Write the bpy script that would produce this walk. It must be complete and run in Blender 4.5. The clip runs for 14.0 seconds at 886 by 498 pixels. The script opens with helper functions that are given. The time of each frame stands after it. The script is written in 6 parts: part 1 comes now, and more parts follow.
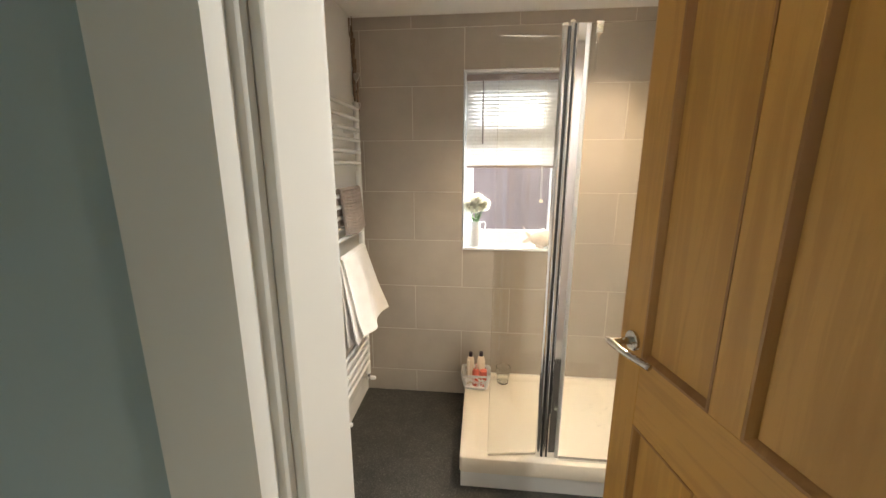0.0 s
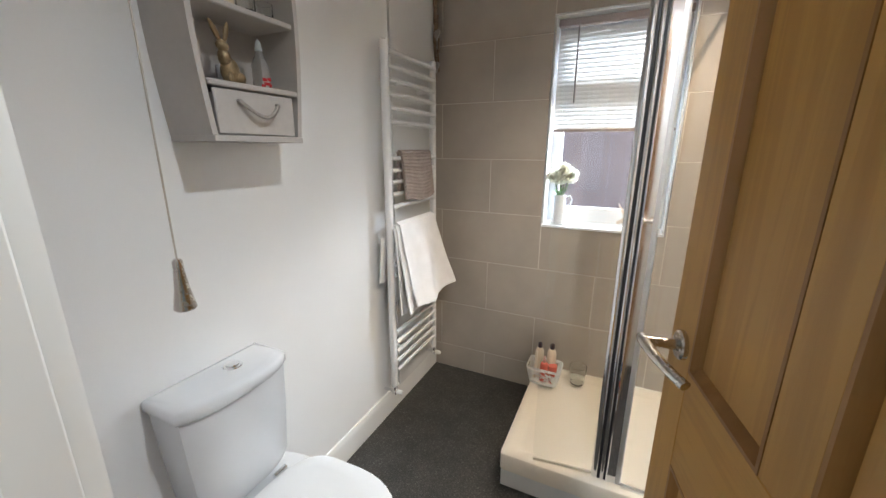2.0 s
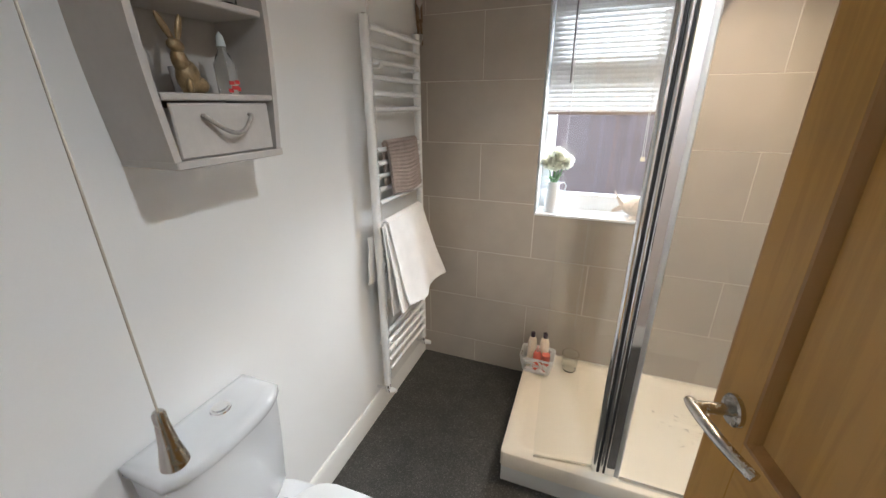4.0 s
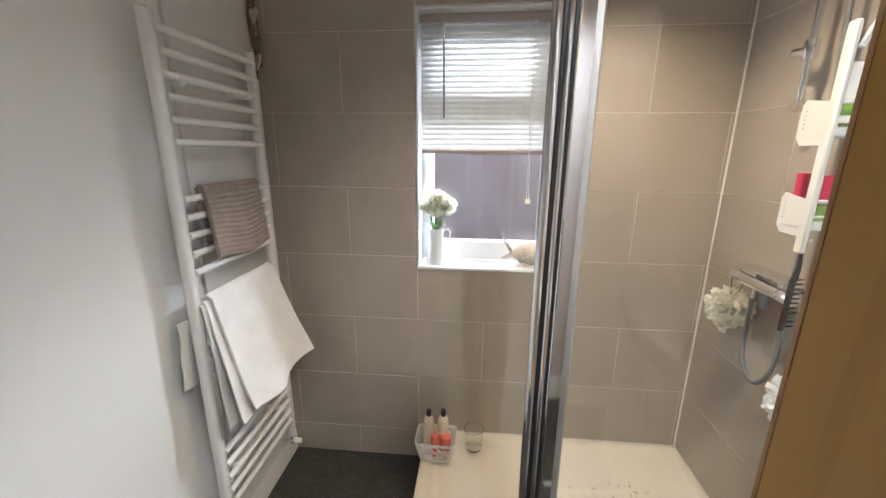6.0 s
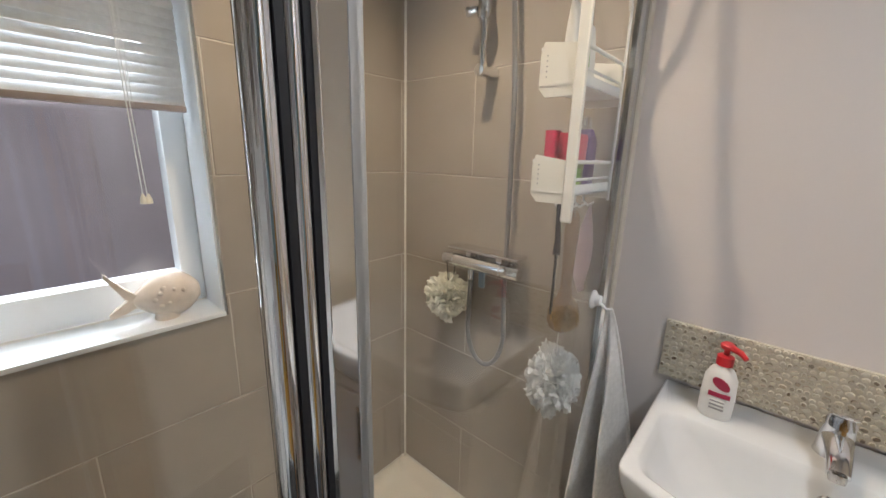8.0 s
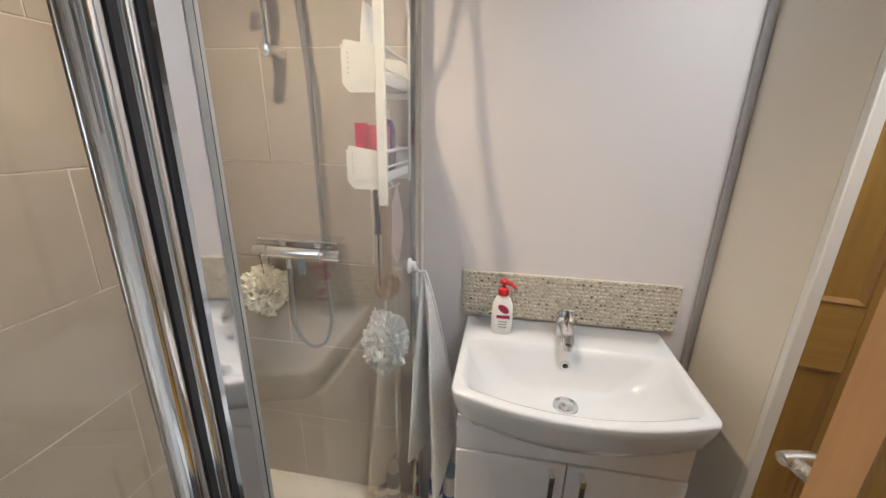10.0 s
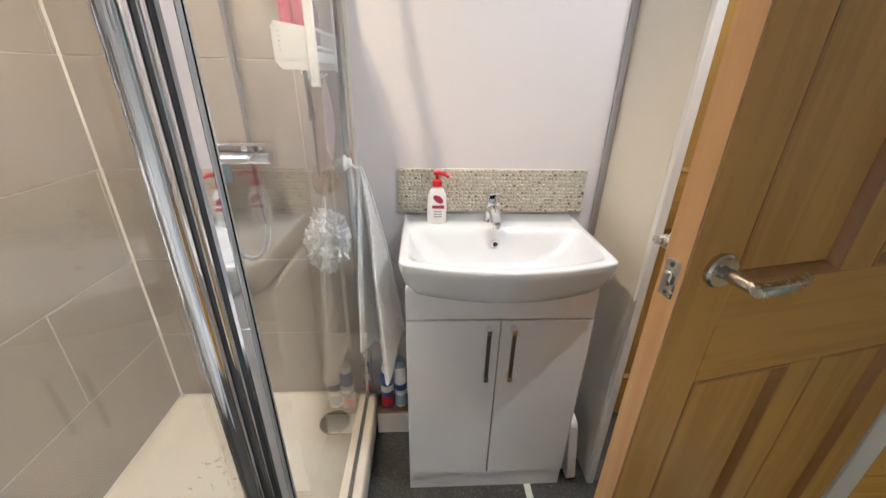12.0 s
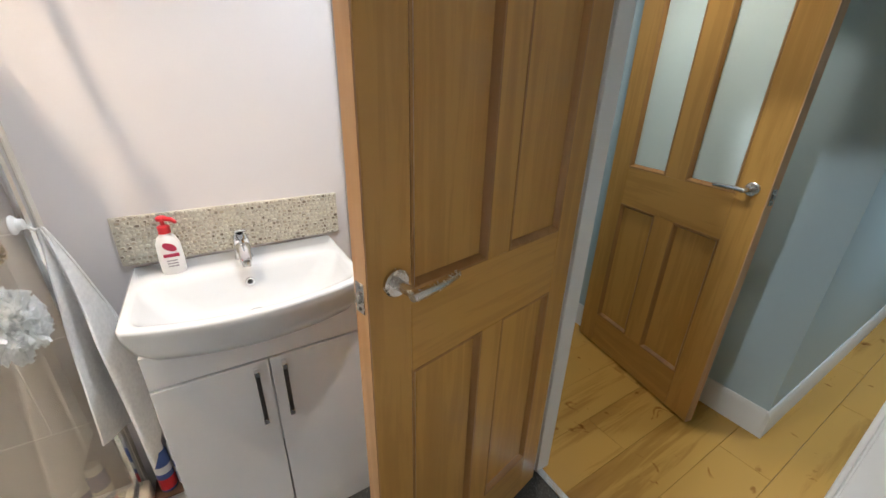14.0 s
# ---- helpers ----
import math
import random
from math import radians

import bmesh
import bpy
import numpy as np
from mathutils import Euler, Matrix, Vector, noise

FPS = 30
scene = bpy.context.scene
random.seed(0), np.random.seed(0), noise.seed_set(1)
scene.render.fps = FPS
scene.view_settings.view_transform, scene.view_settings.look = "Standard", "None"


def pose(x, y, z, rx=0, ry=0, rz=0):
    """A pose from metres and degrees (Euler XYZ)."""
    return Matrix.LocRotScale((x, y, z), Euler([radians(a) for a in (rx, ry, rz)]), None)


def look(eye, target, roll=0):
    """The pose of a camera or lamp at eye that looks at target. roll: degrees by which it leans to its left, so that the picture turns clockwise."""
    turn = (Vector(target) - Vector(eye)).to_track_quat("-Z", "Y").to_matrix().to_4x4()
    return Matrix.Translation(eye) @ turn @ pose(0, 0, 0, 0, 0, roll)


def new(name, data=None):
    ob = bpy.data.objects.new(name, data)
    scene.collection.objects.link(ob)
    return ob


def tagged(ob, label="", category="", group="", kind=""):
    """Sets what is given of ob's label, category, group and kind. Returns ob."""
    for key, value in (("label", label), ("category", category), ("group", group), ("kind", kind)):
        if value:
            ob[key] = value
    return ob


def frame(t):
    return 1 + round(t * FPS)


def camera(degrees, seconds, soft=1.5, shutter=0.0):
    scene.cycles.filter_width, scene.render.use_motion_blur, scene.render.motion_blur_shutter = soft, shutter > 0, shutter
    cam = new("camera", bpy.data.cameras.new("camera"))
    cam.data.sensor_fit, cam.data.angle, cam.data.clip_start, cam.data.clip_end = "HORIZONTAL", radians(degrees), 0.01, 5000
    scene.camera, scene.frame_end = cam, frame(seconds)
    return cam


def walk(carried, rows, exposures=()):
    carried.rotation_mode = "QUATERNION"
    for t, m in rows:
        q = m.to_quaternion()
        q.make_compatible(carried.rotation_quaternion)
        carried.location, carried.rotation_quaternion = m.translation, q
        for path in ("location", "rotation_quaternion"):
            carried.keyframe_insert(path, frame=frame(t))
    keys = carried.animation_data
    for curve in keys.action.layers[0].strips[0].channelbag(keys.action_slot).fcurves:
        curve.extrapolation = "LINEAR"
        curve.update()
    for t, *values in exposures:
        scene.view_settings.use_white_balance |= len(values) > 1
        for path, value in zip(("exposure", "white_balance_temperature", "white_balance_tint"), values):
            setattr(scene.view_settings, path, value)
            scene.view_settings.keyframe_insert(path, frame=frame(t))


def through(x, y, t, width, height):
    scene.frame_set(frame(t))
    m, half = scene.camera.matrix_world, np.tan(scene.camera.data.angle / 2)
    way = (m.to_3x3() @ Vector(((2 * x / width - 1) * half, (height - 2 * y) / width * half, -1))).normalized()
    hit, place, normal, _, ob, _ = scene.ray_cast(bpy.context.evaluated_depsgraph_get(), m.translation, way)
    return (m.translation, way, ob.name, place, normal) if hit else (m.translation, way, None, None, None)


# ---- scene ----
cam = camera(98.8, 14.0)
PATH = [
    (0, (0.006, 0.041, 1.533), (-0.191, 1.981, 1.088), 0.0),
    (0.5, (0.08, 0.157, 1.465), (-0.062, 2.111, 1.062), 0.2),
    (1, (0.091, 0.23, 1.464), (-0.042, 2.183, 1.05), 0.2),
    (1.5, (0.213, 0.253, 1.462), (-0.347, 2.124, 1.033), -0.0),
    (2, (0.275, 0.265, 1.418), (-0.546, 2.015, 0.904), 0.2),
    (2.2, (0.287, 0.273, 1.402), (-0.565, 1.982, 0.808), 0.3),
    (4.3, (0.124, 0.422, 1.557), (-0.441, 2.203, 0.844), -0.0),
    (4.5, (0.124, 0.464, 1.544), (-0.312, 2.305, 0.896), 0.4),
    (5, (0.1, 0.532, 1.552), (-0.159, 2.428, 0.969), 0.4),
    (5.5, (0.145, 0.631, 1.538), (-0.029, 2.554, 1.014), 0.3),
    (6, (0.145, 0.748, 1.514), (-0.022, 2.677, 1.01), 0.4),
    (6.5, (0.074, 0.93, 1.479), (0.109, 2.87, 0.992), 0.6),
    (7, (0.089, 1.077, 1.459), (0.418, 2.989, 0.971), 0.6),
    (7.5, (0.176, 1.188, 1.442), (0.849, 3.007, 0.954), 0.7),
    (8, (0.165, 1.325, 1.419), (1.624, 2.606, 0.94), 1.5),
    (8.5, (0.1, 1.398, 1.437), (1.869, 2.176, 0.923), 1.8),
    (9, (0.11, 1.362, 1.476), (1.942, 1.951, 0.934), 1.6),
    (9.2, (0.109, 1.348, 1.487), (1.951, 1.901, 0.938), 1.6),
    (11.3, (-0.012, 1.395, 1.372), (1.832, 1.297, 0.605), 1.3),
    (11.5, (-0.021, 1.39, 1.356), (1.807, 1.295, 0.55), 1.1),
    (12, (-0.052, 1.391, 1.331), (1.762, 1.289, 0.495), 1.2),
    (12.5, (-0.083, 1.394, 1.327), (1.723, 1.245, 0.481), 1.3),
    (13, (-0.131, 1.351, 1.358), (1.645, 0.99, 0.512), 1.1),
    (13.5, (-0.149, 1.296, 1.383), (1.509, 0.551, 0.55), 1.2),
    (14, (-0.138, 1.219, 1.406), (1.42, 0.244, 0.617), 1.5),
]
EXPOSURES = [(0.0, 0.98, 7700, 10), (0.5, 0.85, 7000, 10), (1.0, 0.75, 6500, 10), (2.0, 0.72, 6450, 10), (4.5, 0.65, 6500, 10), (5.5, 0.58, 6500, 10), (6.0, 0.5, 6450, 10), (6.5, 0.4, 6450, 10), (7.0, 0.22, 6400, 10), (8.0, -0.08, 6450, 10), (9.0, 0.02, 6600, 10), (11.5, 0.6, 6250, 10), (14.0, 0.8, 6300, 10)]
walk(cam, [(t, look(eye, target, roll)) for t, eye, target, roll in PATH], EXPOSURES)

# ---- world and lights ----
world = bpy.data.worlds.new("overcast_sky")
scene.world = world
world.use_nodes = True
_sky = world.node_tree.nodes.new("ShaderNodeTexSky")
_sky.sky_type, _sky.sun_disc = "NISHITA", False
_sky.sun_elevation, _sky.sun_rotation, _sky.air_density, _sky.dust_density = radians(38), radians(20), 1.0, 3.0
_bg = world.node_tree.nodes["Background"]
_bg.inputs["Strength"].default_value = 0.15
world.node_tree.links.new(_sky.outputs["Color"], _bg.inputs["Color"])


def lamp(name, kind, m, energy, colour, **extra):
    data = bpy.data.lights.new(name, kind)
    data.energy, data.color = energy, colour
    for key, value in extra.items():
        if key == "size":
            data.size = value
        elif key == "angle":
            data.angle = value
        elif key == "spread":
            data.spread = value
        elif key == "radius":
            data.shadow_soft_size = value
        elif key == "cone":
            data.spot_size, data.spot_blend = value, 0.9
        elif key == "shape":
            data.shape, data.size, data.size_y = "RECTANGLE", value[0], value[1]
    ob = new(name, data)
    ob.matrix_basis = m
    return ob


lamp("sun", "SUN", look((4, -7, 12), (0, 0, 0)), 1.5, (1.0, 0.96, 0.9), angle=radians(14))
# ceiling downlights: bathroom, shower; then two unseen hall lamps added, the cool one for daylight
DOWNLIGHTS_AND_FILL = [(0.505, 0.79, 37.0, (0.90, 0.955, 1.0), 158, 0.02), (0.60, 1.87, 41.0, (1.0, 0.80, 0.57), 120, 0.02),
              (0.75, -0.22, 21.0, (1.0, 0.92, 0.80), 125, 0.05), (-0.45, -1.70, 56.0, (0.86, 0.93, 1.0), 140, 0.06)]
for _x, _y, _w, _c, _cone, _r in DOWNLIGHTS_AND_FILL:
    lamp("downlight_or_fill_lamp", "SPOT", look((_x, _y, 2.312), (_x, _y, 0)), _w, _c, radius=_r, cone=radians(_cone))


# daylight falling in through the window
lamp("window_daylight", "AREA", look((0.72, 3.15, 1.90), (-0.45, 1.3, 0.95)), 46.0, (0.80, 0.90, 1.0), shape=(0.8, 0.4))


# ---- materials ----
def nodes_of(name):
    m = bpy.data.materials.new(name)
    m.use_nodes = True
    t = m.node_tree
    return m, t, t.nodes["Principled BSDF"]


def add(t, kind, **values):
    n = t.nodes.new(kind)
    for key, value in values.items():
        n.inputs[key].default_value = value
    return n


def ramp(t, fac, stops):
    n = t.nodes.new("ShaderNodeValToRGB")
    while len(n.color_ramp.elements) < len(stops):
        n.color_ramp.elements.new(0.5)
    for e, (pos, col) in zip(n.color_ramp.elements, stops):
        e.position, e.color = pos, (*col, 1)
    t.links.new(fac, n.inputs["Fac"])
    return n


def shade(c, f):
    return tuple(min(1.0, v * f) for v in c[:3])


def plain(name, col, rough=0.5, metal=0.0, var=0.06, scale=5.0, fine=60.0, bump=0.05, coat=0.0, spec=0.5, transmission=0.0, ior=1.45, sub=0.0, per_object=0.0):
    """A surface of one colour with two scales of unevenness and fine relief."""
    m, t, p = nodes_of(name)
    geo = t.nodes.new("ShaderNodeNewGeometry")
    big = add(t, "ShaderNodeTexNoise", Scale=scale, Detail=3.0)
    small = add(t, "ShaderNodeTexNoise", Scale=fine, Detail=4.0)
    for n in (big, small):
        t.links.new(geo.outputs["Position"], n.inputs["Vector"])
    mix = add(t, "ShaderNodeMath")
    mix.operation = "MULTIPLY_ADD"
    t.links.new(small.outputs["Fac"], mix.inputs[0])
    mix.inputs[1].default_value = 0.45
    t.links.new(big.outputs["Fac"], mix.inputs[2])
    fac = mix.outputs[0]
    if per_object:
        info = t.nodes.new("ShaderNodeObjectInfo")
        more = add(t, "ShaderNodeMath")
        more.operation = "MULTIPLY_ADD"
        t.links.new(info.outputs["Random"], more.inputs[0])
        more.inputs[1].default_value = per_object
        t.links.new(fac, more.inputs[2])
        fac = more.outputs[0]
    r = ramp(t, fac, [(0.35, shade(col, 1 - var)), (0.95 + per_object, shade(col, 1 + var))])
    t.links.new(r.outputs["Color"], p.inputs["Base Color"])
    rr = add(t, "ShaderNodeMapRange")
    rr.inputs["To Min"].default_value, rr.inputs["To Max"].default_value = max(0.0, rough * 0.94), min(1.0, rough * 1.06)
    t.links.new(small.outputs["Fac"], rr.inputs["Value"])
    t.links.new(rr.outputs["Result"], p.inputs["Roughness"])
    p.inputs["Metallic"].default_value = metal
    p.inputs["Coat Weight"].default_value = coat
    p.inputs["Specular IOR Level"].default_value = spec
    p.inputs["Transmission Weight"].default_value = transmission
    p.inputs["IOR"].default_value = ior
    if sub:
        p.inputs["Subsurface Weight"].default_value = sub
        p.inputs["Subsurface Radius"].default_value = (0.01, 0.01, 0.01)
    if bump:
        b = add(t, "ShaderNodeBump", Strength=bump, Distance=0.004)
        t.links.new(small.outputs["Fac"], b.inputs["Height"])
        t.links.new(b.outputs["Normal"], p.inputs["Normal"])
    return m


def wood(name, dark, light, axis=2, rough=0.38, scale=1.0, per_object=0.0, knots=False):
    """Oak: long streaks along one axis of the object, with fine pores and broad figure."""
    m, t, p = nodes_of(name)
    tc = t.nodes.new("ShaderNodeTexCoord")
    info = t.nodes.new("ShaderNodeObjectInfo")
    stretch = [22.0, 22.0, 22.0]
    stretch[axis] = 1.5
    mp = t.nodes.new("ShaderNodeMapping")
    mp.inputs["Scale"].default_value = [v * scale for v in stretch]
    t.links.new(tc.outputs["Object"], mp.inputs["Vector"])
    shift = add(t, "ShaderNodeVectorMath")
    shift.operation = "ADD"
    t.links.new(mp.outputs["Vector"], shift.inputs[0])
    sc = add(t, "ShaderNodeMath")
    sc.operation = "MULTIPLY"
    t.links.new(info.outputs["Random"], sc.inputs[0])
    sc.inputs[1].default_value = 40.0
    t.links.new(sc.outputs[0], shift.inputs[1])
    streak = add(t, "ShaderNodeTexNoise", Scale=1.0, Detail=6.0, Roughness=0.62, Distortion=0.5)
    broad = add(t, "ShaderNodeTexNoise", Scale=0.16, Detail=2.0, Distortion=1.5)
    for n in (streak, broad):
        t.links.new(shift.outputs[0], n.inputs["Vector"])
    mix = add(t, "ShaderNodeMath")
    mix.operation = "MULTIPLY_ADD"
    t.links.new(broad.outputs["Fac"], mix.inputs[0])
    mix.inputs[1].default_value = 0.9
    t.links.new(streak.outputs["Fac"], mix.inputs[2])
    fac = mix.outputs[0]
    if per_object:
        more = add(t, "ShaderNodeMath")
        more.operation = "MULTIPLY_ADD"
        t.links.new(info.outputs["Random"], more.inputs[0])
        more.inputs[1].default_value = per_object
        t.links.new(fac, more.inputs[2])
        fac = more.outputs[0]
    r = ramp(t, fac, [(0.62, dark), (0.9, tuple((a + b) / 2 for a, b in zip(dark, light))), (1.0 + per_object * 0.6, light)])
    colour = r.outputs["Color"]
    if knots:
        place = t.nodes.new("ShaderNodeNewGeometry")
        kn = add(t, "ShaderNodeTexNoise", Scale=9.0, Detail=3.0, Distortion=1.2)
        t.links.new(place.outputs["Position"], kn.inputs["Vector"])
        kr = ramp(t, kn.outputs["Fac"], [(0.66, (1, 1, 1)), (0.72, (0.62, 0.50, 0.40)), (0.80, (0.30, 0.20, 0.14))])
        mul = t.nodes.new("ShaderNodeMix")
        mul.data_type, mul.blend_type = "RGBA", "MULTIPLY"
        mul.inputs["Factor"].default_value = 1.0
        t.links.new(colour, mul.inputs["A"])
        t.links.new(kr.outputs["Color"], mul.inputs["B"])
        colour = mul.outputs["Result"]
    t.links.new(colour, p.inputs["Base Color"])
    p.inputs["Roughness"].default_value = rough
    b = add(t, "ShaderNodeBump", Strength=0.08, Distance=0.003)
    t.links.new(streak.outputs["Fac"], b.inputs["Height"])
    t.links.new(b.outputs["Normal"], p.inputs["Normal"])
    return m


def vinyl(name):
    """Dark grey sheet flooring with pale and dark flecks."""
    m, t, p = nodes_of(name)
    geo = t.nodes.new("ShaderNodeNewGeometry")
    cell = add(t, "ShaderNodeTexVoronoi", Scale=230.0)
    big = add(t, "ShaderNodeTexNoise", Scale=9.0, Detail=5.0)
    for n in (cell, big):
        t.links.new(geo.outputs["Position"], n.inputs["Vector"])
    sep = t.nodes.new("ShaderNodeSeparateColor")
    t.links.new(cell.outputs["Color"], sep.inputs["Color"])
    fleck = ramp(t, sep.outputs["Red"], [(0.0, (0.030, 0.029, 0.027)), (0.72, (0.052, 0.050, 0.046)), (0.94, (0.085, 0.083, 0.078)), (1.0, (0.125, 0.12, 0.115))])
    cloud = ramp(t, big.outputs["Fac"], [(0.3, (0.75, 0.75, 0.75)), (0.7, (1.15, 1.13, 1.1))])
    mul = t.nodes.new("ShaderNodeMix")
    mul.data_type, mul.blend_type = "RGBA", "MULTIPLY"
    mul.inputs["Factor"].default_value = 1.0
    t.links.new(fleck.outputs["Color"], mul.inputs["A"])
    t.links.new(cloud.outputs["Color"], mul.inputs["B"])
    t.links.new(mul.outputs["Result"], p.inputs["Base Color"])
    p.inputs["Roughness"].default_value = 0.42
    b = add(t, "ShaderNodeBump", Strength=0.15, Distance=0.002)
    t.links.new(sep.outputs["Green"], b.inputs["Height"])
    t.links.new(b.outputs["Normal"], p.inputs["Normal"])
    return m


def glassy(name, col=(1, 1, 1), rough=0.0, ior=1.45):
    m, t, p = nodes_of(name)
    p.inputs["Base Color"].default_value = (*col, 1)
    p.inputs["Transmission Weight"].default_value = 1.0
    p.inputs["IOR"].default_value = ior
    n = add(t, "ShaderNodeTexNoise", Scale=14.0, Detail=4.0)
    rr = add(t, "ShaderNodeMapRange")
    rr.inputs["From Min"].default_value = 0.45
    rr.inputs["To Min"].default_value, rr.inputs["To Max"].default_value = rough, rough + 0.04
    t.links.new(n.outputs["Fac"], rr.inputs["Value"])
    t.links.new(rr.outputs["Result"], p.inputs["Roughness"])
    return m


def thin_cloth(name, col, through=0.5):
    """Thin stuff that lets some light through."""
    m, t, p = nodes_of(name)
    geo = t.nodes.new("ShaderNodeNewGeometry")
    n = add(t, "ShaderNodeTexNoise", Scale=90.0, Detail=3.0)
    t.links.new(geo.outputs["Position"], n.inputs["Vector"])
    r = ramp(t, n.outputs["Fac"], [(0.3, shade(col, 0.93)), (0.7, shade(col, 1.05))])
    p.inputs["Roughness"].default_value = 0.8
    tr = t.nodes.new("ShaderNodeBsdfTranslucent")
    t.links.new(r.outputs["Color"], p.inputs["Base Color"])
    t.links.new(r.outputs["Color"], tr.inputs["Color"])
    mix = add(t, "ShaderNodeMixShader", Fac=through)
    t.links.new(p.outputs["BSDF"], mix.inputs[1])
    t.links.new(tr.outputs["BSDF"], mix.inputs[2])
    t.links.new(mix.outputs["Shader"], t.nodes["Material Output"].inputs["Surface"])
    return m


MIRROR = plain("mirror_silver", (0.90, 0.92, 0.91), rough=0.0, metal=1.0, var=0.0, bump=0.0)
WHITE_WALL = plain("white_wall_paint", (0.80, 0.80, 0.79), rough=0.62, var=0.015, scale=2.5, fine=180, bump=0.03)
LILAC_WALL = plain("pale_lilac_wall_paint", (0.66, 0.62, 0.62), rough=0.55, var=0.015, scale=2.0, fine=180, bump=0.03)
BLUE_WALL = plain("blue_grey_wall_paint", (0.42, 0.525, 0.56), rough=0.6, var=0.02, scale=2.0, fine=180, bump=0.04)
CEILING_PAINT = plain("ceiling_paint", (0.82, 0.81, 0.79), rough=0.7, var=0.02, fine=150, bump=0.08)
GLOSS_WHITE = plain("white_gloss_woodwork", (0.78, 0.775, 0.75), rough=0.42, var=0.008, fine=14, bump=0.0)
CREAM = plain("cream_panel_paint", (0.74, 0.69, 0.60), rough=0.4, var=0.012, fine=20, bump=0.0)
TILE = plain("taupe_wall_tile", (0.395, 0.348, 0.298), rough=0.37, var=0.08, scale=7.0, fine=240.0, bump=0.03, per_object=0.12)
GROUT = plain("pale_grout", (0.62, 0.58, 0.52), rough=0.85, var=0.08, scale=12, fine=300, bump=0.2)
SILICONE = plain("white_silicone", (0.78, 0.75, 0.69), rough=0.45, var=0.05, fine=90)
FLOOR_VINYL = vinyl("speckled_vinyl")
OAK_V = wood("oak_upright", (0.42, 0.215, 0.046), (0.53, 0.285, 0.068), axis=2, scale=1.7)
OAK_H = wood("oak_level", (0.42, 0.215, 0.046), (0.53, 0.285, 0.068), axis=0, scale=1.7)
OAK_EDGE = wood("oak_lipping", (0.45, 0.25, 0.11), (0.58, 0.36, 0.19), axis=2, scale=1.6)
OAK_FLOOR = wood("oak_laminate", (0.33, 0.16, 0.030), (0.56, 0.32, 0.075), axis=1, rough=0.27, scale=0.9, per_object=0.35, knots=True)
SATIN_ALU = plain("satin_aluminium", (0.74, 0.75, 0.77), rough=0.5, metal=1.0, var=0.03, bump=0.0)
CHROME = plain("chrome", (0.82, 0.83, 0.85), rough=0.06, metal=1.0, var=0.02, bump=0.0)
ALU = plain("polished_aluminium", (0.70, 0.72, 0.74), rough=0.16, metal=1.0, var=0.04, bump=0.0)
DARK_SEAL = plain("dark_rubber_seal", (0.025, 0.025, 0.028), rough=0.4, var=0.1)
HOSE = plain("grey_hose", (0.24, 0.24, 0.25), rough=0.35, metal=0.4, var=0.05, bump=0.0)
STEEL = plain("brushed_steel", (0.62, 0.60, 0.57), rough=0.27, metal=1.0, var=0.06, fine=120, bump=0.03)
DARK_METAL = plain("dark_nickel", (0.12, 0.115, 0.11), rough=0.3, metal=0.8, var=0.05)
CERAMIC = plain("white_ceramic", (0.69, 0.705, 0.725), rough=0.09, var=0.015, bump=0.0, coat=0.6)
ACRYLIC = plain("cream_white_acrylic_tray", (0.80, 0.73, 0.62), rough=0.3, var=0.025, fine=30, bump=0.03)
GLOSS_UNIT = plain("white_gloss_laminate", (0.82, 0.82, 0.83), rough=0.14, var=0.015, bump=0.0, coat=0.4)
UPVC = plain("white_upvc", (0.82, 0.84, 0.86), rough=0.25, var=0.02, bump=0.0)
SLAT = thin_cloth("white_blind_slat", (0.84, 0.84, 0.84), 0.15)
BLIND_RAIL = plain("mauve_grey_rail", (0.36, 0.30, 0.29), rough=0.4, var=0.04)
RAD_WHITE = plain("white_enamel", (0.82, 0.82, 0.81), rough=0.25, var=0.02, bump=0.02)
TOWEL_WHITE = plain("white_towelling", (0.86, 0.85, 0.84), rough=0.95, var=0.06, scale=14, fine=420, bump=0.5, sub=0.05)
TOWEL_THIN = thin_cloth("thin_white_towelling", (0.93, 0.925, 0.92), 0.22)
MAT_BROWN = plain("taupe_towelling", (0.34, 0.28, 0.25), rough=0.95, var=0.14, scale=22, fine=420, bump=0.7)
GLASS = glassy("clear_glass", (0.985, 1.0, 0.992), ior=1.36)
PANE = glassy("window_glass", (1, 1, 1))
FROST = plain("frosted_glass", (0.86, 0.94, 0.91), rough=0.35, var=0.02, bump=0.0, transmission=0.55)
GREIGE = plain("greige_painted_wood", (0.50, 0.47, 0.44), rough=0.6, var=0.07, scale=9, fine=70, bump=0.12)
PLASTIC_WHITE = plain("white_plastic", (0.80, 0.80, 0.79), rough=0.35, var=0.02, bump=0.0)
PLASTIC_CREAM = plain("cream_plastic", (0.78, 0.72, 0.61), rough=0.35, var=0.03, bump=0.0)
CADDY_CREAM = plain("ivory_plastic", (0.81, 0.79, 0.73), rough=0.35, var=0.02, bump=0.0)
PLASTIC_RED = plain("red_plastic", (0.56, 0.025, 0.035), rough=0.3, var=0.04, bump=0.0)
PLASTIC_PINK = plain("crimson_plastic", (0.50, 0.015, 0.06), rough=0.3, var=0.05, bump=0.0)
PLASTIC_CORAL = plain("coral_liquid", (0.80, 0.20, 0.15), rough=0.2, var=0.08, bump=0.0)
PLASTIC_PURPLE = plain("purple_plastic", (0.06, 0.025, 0.13), rough=0.3, var=0.05, bump=0.0)
PLASTIC_DARK = plain("dark_plum_plastic", (0.035, 0.018, 0.03), rough=0.3, var=0.05, bump=0.0)
